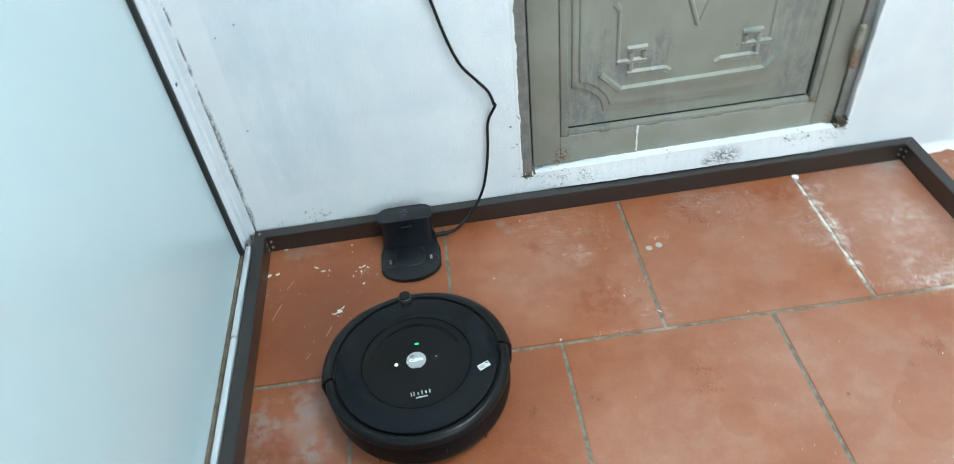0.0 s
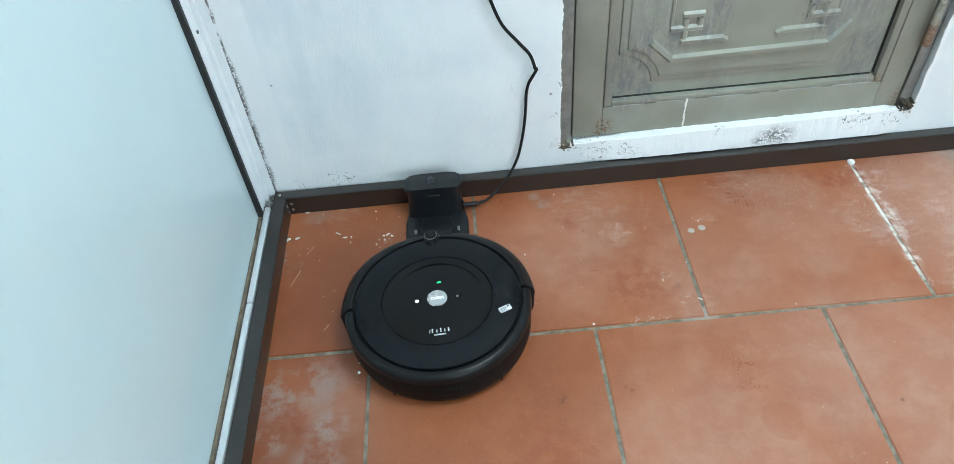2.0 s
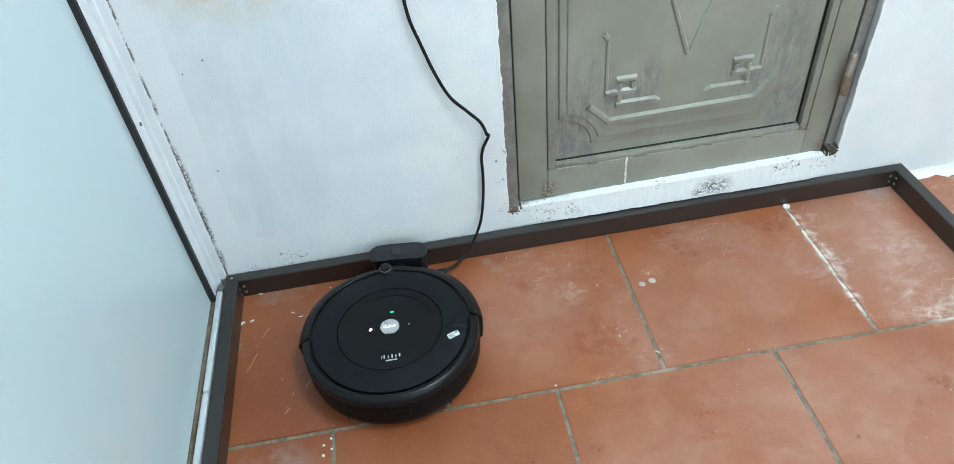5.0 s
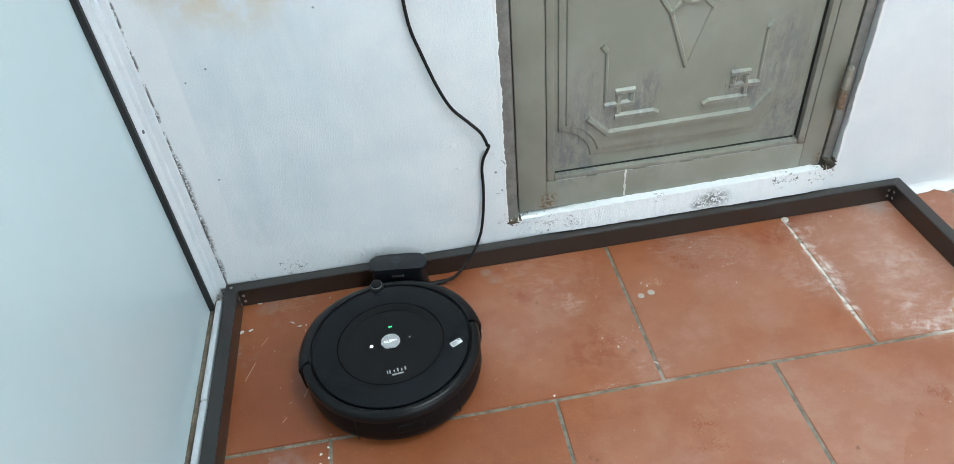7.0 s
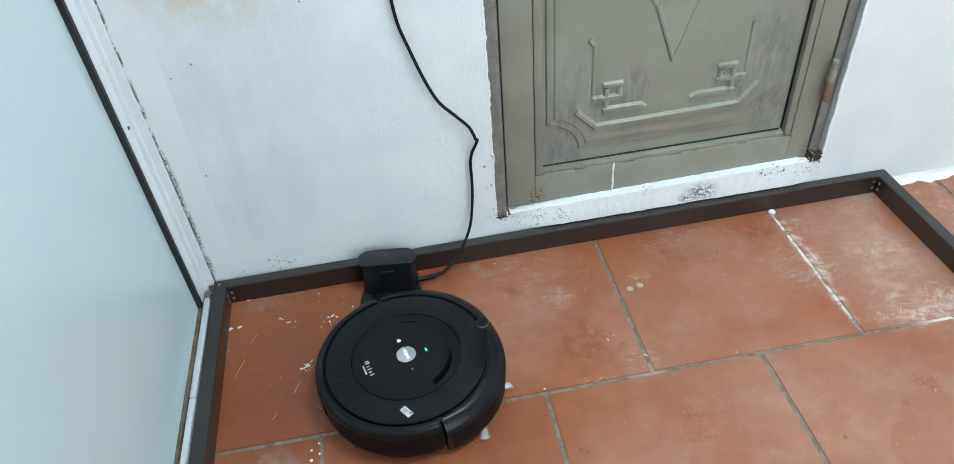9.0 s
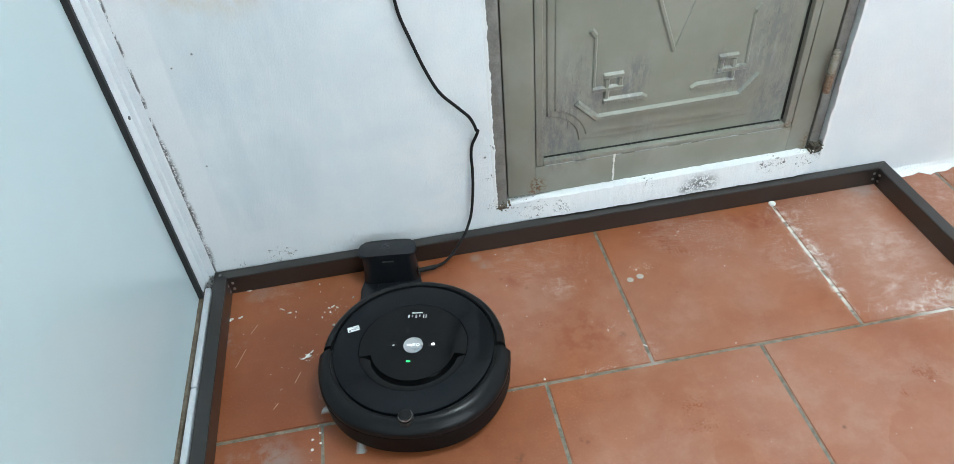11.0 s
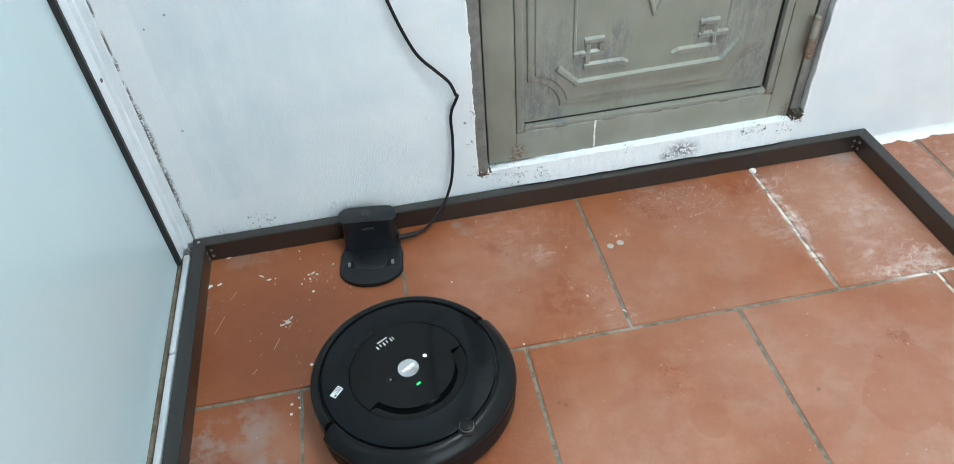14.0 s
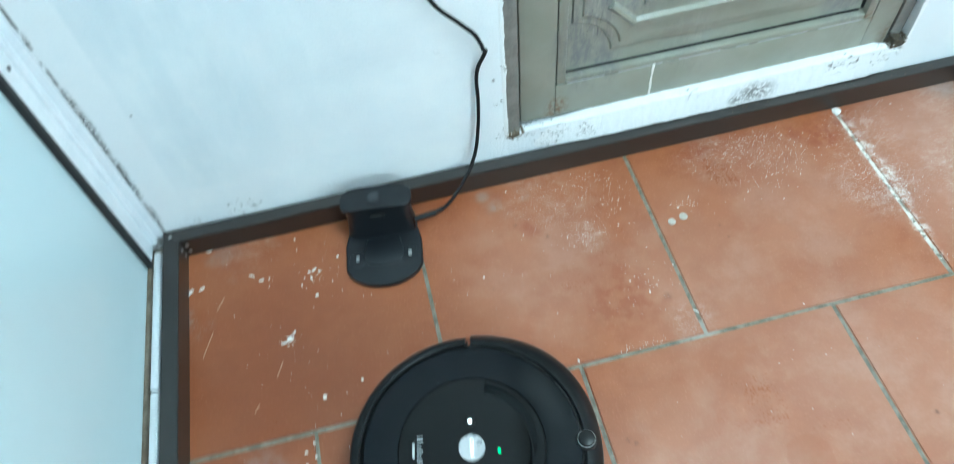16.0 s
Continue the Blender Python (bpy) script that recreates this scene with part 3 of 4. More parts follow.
def glazed_screen():
    screen = thing("glass_screen", "pale frosted glass screen in a white aluminium frame", "glass partition", kind="structure")
    bm = bmesh.new()
    box(bm, -0.044, -0.030, BACK, -0.052, 0.030, 2.3)
    part("pane", bm, FROST, screen, "pale blue-green frosted glass")
    bm = bmesh.new()
    box(bm, -0.044, -0.0205, -0.0615, -0.0505, 0.030, 2.3, 0.0015)
    part("gasket", bm, RUBBER, screen, "black rubber gasket")
    for name, dims, bv, label in (("post", (-0.095, -0.019, -0.0503, -0.0207, 0.036, 2.3), 0.002, "scuffed white aluminium post"),
                                  ("post_step", (-0.095, -0.012, -0.0205, -0.0097, 0.036, 2.3), 0.0015, ""), ("post_flange", (-0.095, 0.000, -0.0095, -0.001, 0.040, 2.3), 0.0012, ""),
                                  ("bottom_track", (-0.0245, -0.0115, -0.2775, -0.024, 0.002, 0.024), 0.004, "dirty white bottom track"),
                                  ("bottom_track", (-0.0245, -0.0115, BACK, -0.2790, 0.002, 0.0235), 0.004, ""),
                                  ("floor_strip", (-0.0082, -0.0032, BACK, -0.024, 0.001, 0.021), 0.001, "thin pale edge strip")):
        part(name, box(bmesh.new(), *dims, bv), ALU_WHITE, screen, label)
    bm = bmesh.new()
    box(bm, -0.052, -0.0250, BACK, -0.052, 0.001, 0.0285, 0.002)
    part("sill_strip", bm, GRIME, screen, "brown grimy strip under the glass")
    bm = disc(0, 0, 0, 0.002, 0.0035, 0.0008, 14)
    part("plug", bm, DARK_INK, screen, "dark screw plug", pose(-0.0190, -0.0345, 0.440, 0, 90, 0))
    return screen


glazed_screen()


def door_leaf():
    door = thing("door_1", "olive-grey painted metal door with an embossed panel, closed", "door", kind="structure")
    fy = 0.004
    bm = bmesh.new()
    box(bm, DX0 + 0.001, 0.6188, fy, 0.12, DZ0 - 0.010, DZ1 - 0.001, 0.003)
    part("jamb", bm, JAMB, door, "worn grey steel jamb", smooth=True)
    bm = bmesh.new()
    box(bm, 1.287, DX1 - 0.001, 0.016, 0.12, DZ0 + 0.001, DZ1 - 0.001, 0.003)
    part("jamb", bm, JAMB, door, "worn grey steel jamb", smooth=True)
    bm = bmesh.new()
    box(bm, 0.6188, 1.287, 0.016, 0.12, 1.975, DZ1 - 0.001, 0.003)
    part("head", bm, DOOR, door)
    bm = bmesh.new()
    box(bm, 0.6188, 1.287, 0.046, 0.13, DZ0 + 0.001, 1.975)
    part("shadow_gap", bm, GROOVE, door, "dark gap round the leaf")
    # leaf: stiles and rails round a pressed panel
    y0, y1 = 0.016, 0.045
    x0, x1, z0, z1, px0, px1, pz0, pz1 = 0.6232, 1.2820, DZ0 + 0.004, 1.97, 0.6990, 1.2185, 0.1780, 1.88
    m = 0.0165
    for name, a, b, c, d in (("stile", x0, px0 - m, z0, z1), ("stile", px1 + m, x1, z0, z1),
                             ("rail", px0 - m, px1 + m, z0, pz0 - 0.0125), ("rail", px0 - m, px1 + m, pz1 + m, z1)):
        bm = bmesh.new()
        box(bm, a, b, y0, y1, c, d, 0.0016)
        part(name, bm, DOOR, door, smooth=True)
    # flat bead strips round the panel, parted from the leaf by a fine dark joint
    e = 0.0152
    for name, a, b, c, d in (("bead", px0 - e, px0, pz0 - 0.0112, pz1 + e), ("bead", px1, px1 + e, pz0 - 0.0112, pz1 + e),
                             ("bead", px0 + 0.0004, px1 - 0.0004, pz0 - 0.0112, pz0), ("bead", px0 + 0.0004, px1 - 0.0004, pz1, pz1 + e)):
        bm = bmesh.new()
        box(bm, a, b, y0 - 0.0006, y1, c, d, 0.0024)
        part(name, bm, DOOR, door, smooth=True)
    bm = bmesh.new()
    box(bm, px0 + 0.0002, px1 - 0.0002, 0.032, 0.044, pz0 + 0.0002, pz1 - 0.0002)
    part("panel", bm, DOOR, door, "pressed steel panel worn at its corners")
    # black strips that draw the shade in the angle between bead and panel
    for a, b, c, d in ((px0 + 0.0003, px0 + 0.0020, pz0 + 0.003, pz1 - 0.003), (px1 - 0.0024, px1 - 0.0003, pz0 + 0.003, pz1 - 0.003), (px0 + 0.004, px1 - 0.15, pz0 + 0.0002, pz0 + 0.0006), (px1 - 0.149, px1 - 0.0055, pz0 + 0.0003, pz0 + 0.0010)):
        bm = bmesh.new()
        box(bm, a, b, 0.0268, 0.0335, c, d, 0.0004)
        part("shadow_strip", bm, GROOVE, door, "black strip standing in for shade at the panel's edge")
    # pressed moulding with scooped corners round the centre field
    fx0, fx1, fz0, fz1, r = 0.7085, 1.1985, 0.2065, 1.84, 0.066
    outline = []
    for cx, cz, a0 in ((fx0, fz0, 90), (fx1, fz0, 180), (fx1, fz1, 270), (fx0, fz1, 0)):
        arc = [(cx + r * math.cos(radians(a0 - 90 * k / 14)), cz + r * math.sin(radians(a0 - 90 * k / 14))) for k in range(15)]
        outline += arc
    ring = bmesh.new()
    levels = ((0.0, 0.0335), (0.0024, 0.0285), (0.0050, 0.0278), (0.0150, 0.0276), (0.0172, 0.0246), (0.0200, 0.0240), (0.028, 0.0240))
    n = len(outline)
    rows = []
    for inset, y in levels:
        row = []
        for k, (x, z) in enumerate(outline):
            corner, step = divmod(k, 15)
            cx, cz = ((fx0, fz0), (fx1, fz0), (fx1, fz1), (fx0, fz1))[corner]
            sx, sz = ((1, 1), (-1, 1), (-1, -1), (1, -1))[corner]
            a = math.atan2(abs(z - cz), abs(x - cx))
            ri = r + inset
            # the scoop keeps its centre while the straight sides move in
            lo = math.asin(min(1.0, inset / ri))
            a = lo + a / (math.pi / 2) * (math.pi / 2 - 2 * lo)
            row.append(ring.verts.new((cx + sx * ri * math.cos(a), y, cz + sz * ri * math.sin(a))))
        rows.append(row)
    for p, q in zip(rows, rows[1:]):
        for k in range(n):
            ring.faces.new((p[k], p[(k + 1) % n], q[(k + 1) % n], q[k]))
    ring.faces.new(rows[-1])
    part("raised_field", ring, DOOR, door, smooth=True)

    def ridge(points, width=0.008, high=0.0075, base=0.0244):
        """A pressed ridge with sloped sides along a line on the panel."""
        bm = bmesh.new()
        pts = [Vector((x, 0, z)) for x, z in points]
        rows = []
        for i, p in enumerate(pts):
            d0 = (p - pts[i - 1]).normalized() if i else None
            d1 = (pts[i + 1] - p).normalized() if i < len(pts) - 1 else None
            d = ((d0 or d1) + (d1 or d0)).normalized()
            nrm = Vector((-d.z, 0, d.x))
            if d0 and d1:
                nrm /= max(0.5, nrm.dot(Vector((-d0.z, 0, d0.x))))
            rows.append([bm.verts.new(p + nrm * w + Vector((0, y, 0))) for w, y in
                         ((-width * 0.62, base), (-width * 0.25, base - high), (width * 0.25, base - high), (width * 0.62, base))])
        for p, q in zip(rows, rows[1:]):
            for k in range(3):
                bm.faces.new((p[k], p[k + 1], q[k + 1], q[k]))
        bm.faces.new(rows[0])
        bm.faces.new(list(reversed(rows[-1])))
        part("ornament", bm, DOOR, door, smooth=False)

    # fret in the lower corners: a hooked line that crosses itself into a small square
    for flip in (0, 1):
        fx = (lambda x: x) if flip == 0 else (lambda x: 1.9065 - x)
        up = 0.004 * flip
        ridge([(fx(0.7905), 0.449 + up), (fx(0.7990), 0.437 + up)], 0.0105, 0.006)
        ridge([(fx(0.8000), 0.434 + up), (fx(0.8000), 0.330 + up)], 0.0070, 0.0035)
        ridge([(fx(0.7985), 0.3225 + up), (fx(0.8580), 0.3225 + up)], 0.0115, 0.006)
        ridge([(fx(0.8520), 0.328 + up), (fx(0.8520), 0.3435 + up)], 0.0110, 0.006)
        ridge([(fx(0.8190), 0.3495 + up), (fx(0.8585), 0.3495 + up)], 0.0115, 0.006)
        ridge([(fx(0.8260), 0.3435 + up), (fx(0.8260), 0.302 + up)], 0.0110, 0.0055)
        ridge([(fx(0.8200), 0.2955 + up), (fx(0.8960), 0.2955 + up), (fx(0.9070), 0.2890 + up)], 0.0120, 0.0065)
    ridge([(0.7670, 0.3000), (0.8075, 0.2600), (1.1040, 0.2640), (1.1390, 0.3060)], 0.0125)
    ridge([(0.9150, 0.492), (0.954, 0.383)], 0.009, 0.005)
    ridge([(0.9555, 0.385), (0.9920, 0.496)], 0.005, 0.003)
    ridge([(0.895, 0.523), (0.914, 0.495), (0.932, 0.512)], 0.009, 0.004)
    ridge([(1.014, 0.526), (0.993, 0.497), (0.976, 0.513)], 0.009, 0.004)
    ridge([(0.955 + 0.030 * math.cos(radians(a)), 0.540 - 0.030 * math.sin(radians(a))) for a in range(20, 161, 14)], 0.007, 0.004)
    # dried white filler in the joint under the panel
    rnd = random.Random(5)
    bm = bmesh.new()
    x = px0 + 0.003
    while x < px1 - 0.02:
        w = rnd.uniform(0.02, 0.09)
        box(bm, x, min(x + w, px1 - 0.004), y0 - 0.0002, y0 + 0.003, pz0 - 0.0126, pz0 - 0.0112)
        x += w + rnd.uniform(0.004, 0.03)
    part("filler", bm, INK, door, "thin line of pale dried filler")
    # crumbling rust at the feet of the jambs
    rnd = random.Random(8)
    for x, z, w, stuff in ((0.606, 0.088, 0.013, GRIME), (1.297, 0.109, 0.011, GRIME_DARK)):
        bm = bmesh.new()
        for _ in range(44):
            u, v, r = rnd.gauss(x, w * 0.5), rnd.gauss(z, 0.005), rnd.uniform(0.0010, 0.0030)
            box(bm, u - r, u + r, -0.0015, 0.018, v - r * 0.7, v + r * 0.7, 0.0006, 1)
        part("rusted_foot", bm, stuff, door, "rusted crumbling foot of the jamb")
    bm = bmesh.new()
    for k in range(7):
        box(bm, 0.847 + 0.0008 * math.sin(k * 2.1), 0.8505 + 0.0008 * math.sin(k * 1.3), y0 - 0.0012, y0 + 0.001, 0.102 + k * 0.0095, 0.112 + k * 0.0095, 0.0004)
    part("paint_run", bm, PLASTER_CHIP, door, "white paint run")
    # hinge: two knuckles and a pin with a rounded cap
    hinge = part("hinge", disc(0, 0, -0.044, 0.040, 0.0075, 0.001, 18), HINGE, door, "rusty steel barrel hinge", pose(1.279, -0.002, 0.298, 0, 0, 0), smooth=True)
    part("hinge_cap", disc(0, 0, 0.0405, 0.048, 0.0068, 0.003, 18), HINGE, hinge, smooth=True)
    part("knuckle_ring", disc(0, 0, -0.004, 0.0, 0.0083, 0.0008, 18), GRIME, hinge)
    part("lower_knuckle", disc(0, 0, -0.0445, -0.0045, 0.0079, 0.001, 18), RUST, hinge, "rust-brown lower knuckle", smooth=True)
    return door


door_leaf()


def sill_paint():
    """Lumpy white paint where the wall meets the door's foot, proud of the wall."""
    bm = bmesh.new()
    nx, cols = 320, []
    for i in range(nx + 1):
        x = DX0 + 0.03 + (1.309 - DX0 - 0.03) * i / nx
        top = DZ0 + 0.002 + 0.0014 * noise.noise((x * 60, 0, 3)) + 0.015 * (x - DX0)
        row = []
        for y, z in ((0.0165, top + 0.001), (0.003, top + 0.0005), (-0.0016, top - 0.0015), (-0.0036, top - 0.012), (-0.0058, 0.070), (-0.0072, 0.060), (-0.0078, 0.0475)):
            e = min(1.0, (i / 50) ** 0.7, (nx - i) / 24)
            row.append(bm.verts.new((x, y * e + 0.003 * (1 - e) + e * (0.0016 * noise.noise((x * 70, z * 70, 1)) + 0.0010 * noise.noise((x * 180, z * 160, 4))) * (y < 0.002), z + 0.0007 * noise.noise((x * 37, z * 30, 5)))))
        cols.append(row)
    for p, q in zip(cols, cols[1:]):
        for k in range(6):
            bm.faces.new((p[k], q[k], q[k + 1], p[k + 1]))
    for x, sign in ((DX0, 1), (DX1, -1)):
        last = None
        for i in range(420):
            z = 0.085 + 0.9 * i / 419
            w = 0.0010 + 0.0030 * abs(noise.noise((z * 19, x, 2))) + 0.0022 * abs(noise.noise((z * 83, x, 7))) + 0.0018 * abs(noise.noise((z * 240, x, 9)))
            now = [bm.verts.new((x - sign * 0.005, 0.0005, z)), bm.verts.new((x - sign * 0.0015, -0.0014, z)), bm.verts.new((x + sign * w, -0.0010, z)), bm.verts.new((x + sign * w * 0.8, 0.004, z))]
            if last:
                for k in range(3):
                    bm.faces.new((last[k], last[k + 1], now[k + 1], now[k]))
            last = now
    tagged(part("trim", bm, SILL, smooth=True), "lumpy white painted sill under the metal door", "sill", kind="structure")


sill_paint()


def wall_foot():
    """A ragged white skim where the wall meets the floor beyond the frame."""
    bm, prev = bmesh.new(), None
    for i in range(160):
        x = 1.485 + 1.6 * i / 159
        w = 0.016 + 0.012 * noise.noise((x * 14, 2, 0)) + 0.008 * noise.noise((x * 47, 5, 0))
        now = [bm.verts.new(p) for p in ((x, -w, 0.0006), (x, -w * 0.55, 0.004 + 0.002 * noise.noise((x * 60, 0, 0))), (x, -0.003, 0.008), (x, 0.002, 0.024 + 0.006 * noise.noise((x * 30, 3, 0))))]
        if prev:
            for k in range(3):
                bm.faces.new((prev[k], prev[k + 1], now[k + 1], now[k]))
        prev = now
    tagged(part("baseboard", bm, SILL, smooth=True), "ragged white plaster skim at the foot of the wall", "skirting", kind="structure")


wall_foot()

# ---- dark metal frame on the floor ----


def floor_frame():
    """A mitred rectangular border of box section, standing on the tiles."""
    fr = thing("floor_frame", "dark bronze aluminium frame lying on the tiled floor", "frame")
    h, w = 0.0445, 0.0262
    ax, bx, cy = 0.0, 1.475, -2.2
    # the bar along the wall touches it at the far end only
    b0, b1, f0, f1 = -0.0045, -0.0008, -0.0300, -0.0235

    def bar(name, outer, inner, label=""):
        (x0, y0), (x1, y1) = outer
        (u0, v0), (u1, v1) = inner
        bm = prism([(x0, y0), (x1, y1), (u1, v1), (u0, v0)], 0.001, h)
        bmesh.ops.bevel(bm, geom=[e for e in bm.edges if min(v.co.z for v in e.verts) > 0.03], offset=0.0014, segments=2, affect="EDGES")
        part(name, bm, BRONZE, fr, label)

    g = 0.0003
    bar("bar", ((ax + g, b0), (bx - g, b1)), ((ax + w, f0), (bx - w, f1)))
    bar("bar", ((ax, b0 - g), (ax, cy)), ((ax + w, f0 - g), (ax + w, cy + w)))
    bar("bar", ((bx, b1 - g), (bx + 0.02, cy)), ((bx - w, f1 - g), (bx + 0.02 - w, cy + w)))
    bar("bar", ((ax + g, cy), (bx + 0.02 - g, cy)), ((ax + w, cy + w), (bx + 0.02 - w, cy + w)))
    head = lambda: disc(0, 0, 0, 0.0014, 0.0032, 0.0007, 14)
    for x, y, z in ((ax + w + 0.008, f0, 0.014), (ax + w + 0.008, f0, 0.030), (bx - w - 0.008, f1, 0.016), (bx - w - 0.008, f1, 0.031)):
        part("screw", head(), STEEL, fr, "steel screw head", pose(x, y, z, 90, 0, 0))
    for s, x, y in ((1, ax + w, f0 - 0.008), (-1, bx - w, f1 - 0.008)):
        for z in (0.014, 0.030):
            part("screw", head(), STEEL, fr, "steel screw head", pose(x, y, z, 0, 90 * s, 0))
    part("screw", head(), STEEL, fr, "steel screw head", pose(ax + 0.012, -0.017, h, 0, 0, 0))
    return fr


floor_frame()

# ---- charging dock and its cable ----


def charging_dock():
    dock = thing("charging_dock", "black plastic charging dock on the floor against the wall frame", "charging dock", at=pose(0.361, -0.040, 0.001, 0, 0, -7))
    # base tongue with a rounded front, thin at the lip
    half, back, front = 0.0635, -0.028, -0.142
    out = [(-half + 0.006, back), (half - 0.006, back), (half, -0.06)]
    for k in range(25):
        u = 1 - 2 * k / 24
        out.append((half * (0.985 + 0.015 * (1 - u ** 8)) * u, front + 0.030 * abs(u) ** 2.3 + 0.006 * abs(u) ** 14))
    out.append((-half, -0.06))
    part("base_plate", prism(out, 0, 0.009, 0.004), DOCK_SHELL, dock, smooth=True)
    pad = [(-0.027, -0.050), (0.027, -0.050), (0.033, -0.078), (0.032, -0.092), (0.024, -0.102), (0.0, -0.106), (-0.024, -0.102), (-0.032, -0.092), (-0.033, -0.078)]
    part("centre_pad", prism(pad, 0.009, 0.0108, 0.0016), DOCK_SHELL, dock, smooth=True)
    for x in (-0.043, 0.043):
        seat = part("contact_seat", disc(x, -0.090, 0.009, 0.0098, 0.0150, 0.001), DOCK_SHELL, dock, smooth=True)
        bm = bmesh.new()
        box(bm, x - 0.0028, x + 0.0028, -0.094, -0.083, 0.0098, 0.0135, 0.0012)
        part("contact", bm, STEEL, seat, "metal charging contact")
    # tower: a waisted bean-shaped column under an overhanging cap
    def bean(sx, sy, n=48):
        pts = []
        for k in range(n):
            a = 2 * math.pi * k / n
            c, s_ = math.cos(a), math.sin(a)
            pts.append((sx * (abs(c) ** 0.62) * (1 if c >= 0 else -1), sy * (abs(s_) ** 0.7) * (1 if s_ >= 0 else -1) + (0.004 * c * c if s_ > 0 else 0.0065 * abs(s_) ** 4)))
        return pts
    bm = bmesh.new()
    rows = []
    for z, sx, sy, dy in ((0.008, 0.0585, 0.0265, -0.026), (0.02, 0.0560, 0.025, -0.0255), (0.045, 0.0535, 0.0240, -0.025), (0.068, 0.0530, 0.0240, -0.025), (0.077, 0.0540, 0.0245, -0.025)):
        rows.append([bm.verts.new((x, y + dy, z)) for x, y in bean(sx, sy)])
    for p, q in zip(rows, rows[1:]):
        for k in range(48):
            bm.faces.new((p[k], p[(k + 1) % 48], q[(k + 1) % 48], q[k]))
    bm.faces.new(rows[-1])
    bm.faces.new(list(reversed(rows[0])))
    tower = part("tower", bm, DOCK_SHELL, dock, smooth=True)
    part("cap", prism([(x, y - 0.0255) for x, y in bean(0.0580, 0.0262)], 0.0775, 0.0850, 0.003), DOCK_SHELL, tower, smooth=True)
    part("beacon", lathe([(0, 0.092), (0.0105, 0.092), (0.0105, 0.0975), (0.009, 0.1000), (0.005, 0.1012), (0, 0.1015)], steps=28), DOME, dock, "clear dark infrared beacon", pose(-0.002, -0.026, -0.008, 0, 0, 0), smooth=True)
    bm = bmesh.new()
    box(bm, -0.012, 0.012, -0.0512, -0.046, 0.067, 0.0705, 0.001)
    part("slot", bm, GROOVE, dock, "narrow slot")
    for k in range(4):
        bm = bmesh.new()
        box(bm, 0.0545, 0.0565, -0.036 - 0.004 * k, -0.034 - 0.004 * k, 0.022, 0.036, 0.0006)
        part("vent_rib", bm, GLOSS, dock)
    return dock


DOCK = charging_dock()


def power_cable():
    cable = thing("power_cable", "thin black power cable hanging down the white wall", "cable")
    pts = [(0.436, -0.008, 0.92), (0.438, -0.008, 0.78), (0.441, -0.008, 0.66), (0.444, -0.007, 0.596), (0.449, -0.007, 0.545), (0.461, -0.007, 0.500), (0.481, -0.008, 0.435), (0.502, -0.008, 0.386), (0.530, -0.009, 0.352),
           (0.551, -0.010, 0.327), (0.559, -0.013, 0.310), (0.562, -0.016, 0.301), (0.5655, -0.013, 0.295), (0.561, -0.011, 0.282), (0.553, -0.010, 0.264), (0.549, -0.010, 0.240), (0.549, -0.010, 0.200), (0.546, -0.011, 0.150), (0.538, -0.017, 0.100),
           (0.527, -0.026, 0.073), (0.515, -0.035, 0.055), (0.496, -0.046, 0.036), (0.479, -0.056, 0.0235), (0.464, -0.062, 0.0165), (0.446, -0.0665, 0.0145)]
    part("cord", tube(smooth_line(pts, 8), 0.0030, 10), CABLE, cable, smooth=True)
    plug = part("plug", tube([Vector(p) for p in ((0.449, -0.0660, 0.0147), (0.444, -0.0668, 0.0150), (0.436, -0.0680, 0.0155), (0.424, -0.0700, 0.0165), (0.408, -0.0720, 0.0175))], 0.0052, 12), CABLE, cable, smooth=True)
    for k in range(4):
        x = 0.4500 + 0.0036 * k
        part("strain_relief_ring", tube([Vector((x, -0.0655 + 0.0010 * k, 0.0150 + 0.0003 * k)), Vector((x + 0.002, -0.0650 + 0.0010 * k, 0.0152 + 0.0003 * k))], 0.0040, 12), CABLE, plug)
    part("kink_wrap", tube([Vector((0.5615, -0.0155, 0.3000)), Vector((0.5660, -0.0130, 0.2940))], 0.0032, 10), CABLE, cable)
    return cable


CORD = power_cable()

# ---- robot vacuum ----


def text_mesh(body, size):
    cu = bpy.data.curves.new("lettering", "FONT")
    cu.body, cu.size, cu.align_x, cu.align_y, cu.extrude = body, size, "CENTER", "CENTER", 0.0002
    ob = new("lettering_source", cu)
    me = bpy.data.meshes.new_from_object(ob.evaluated_get(bpy.context.evaluated_depsgraph_get()))
    bpy.data.objects.remove(ob)
    return me


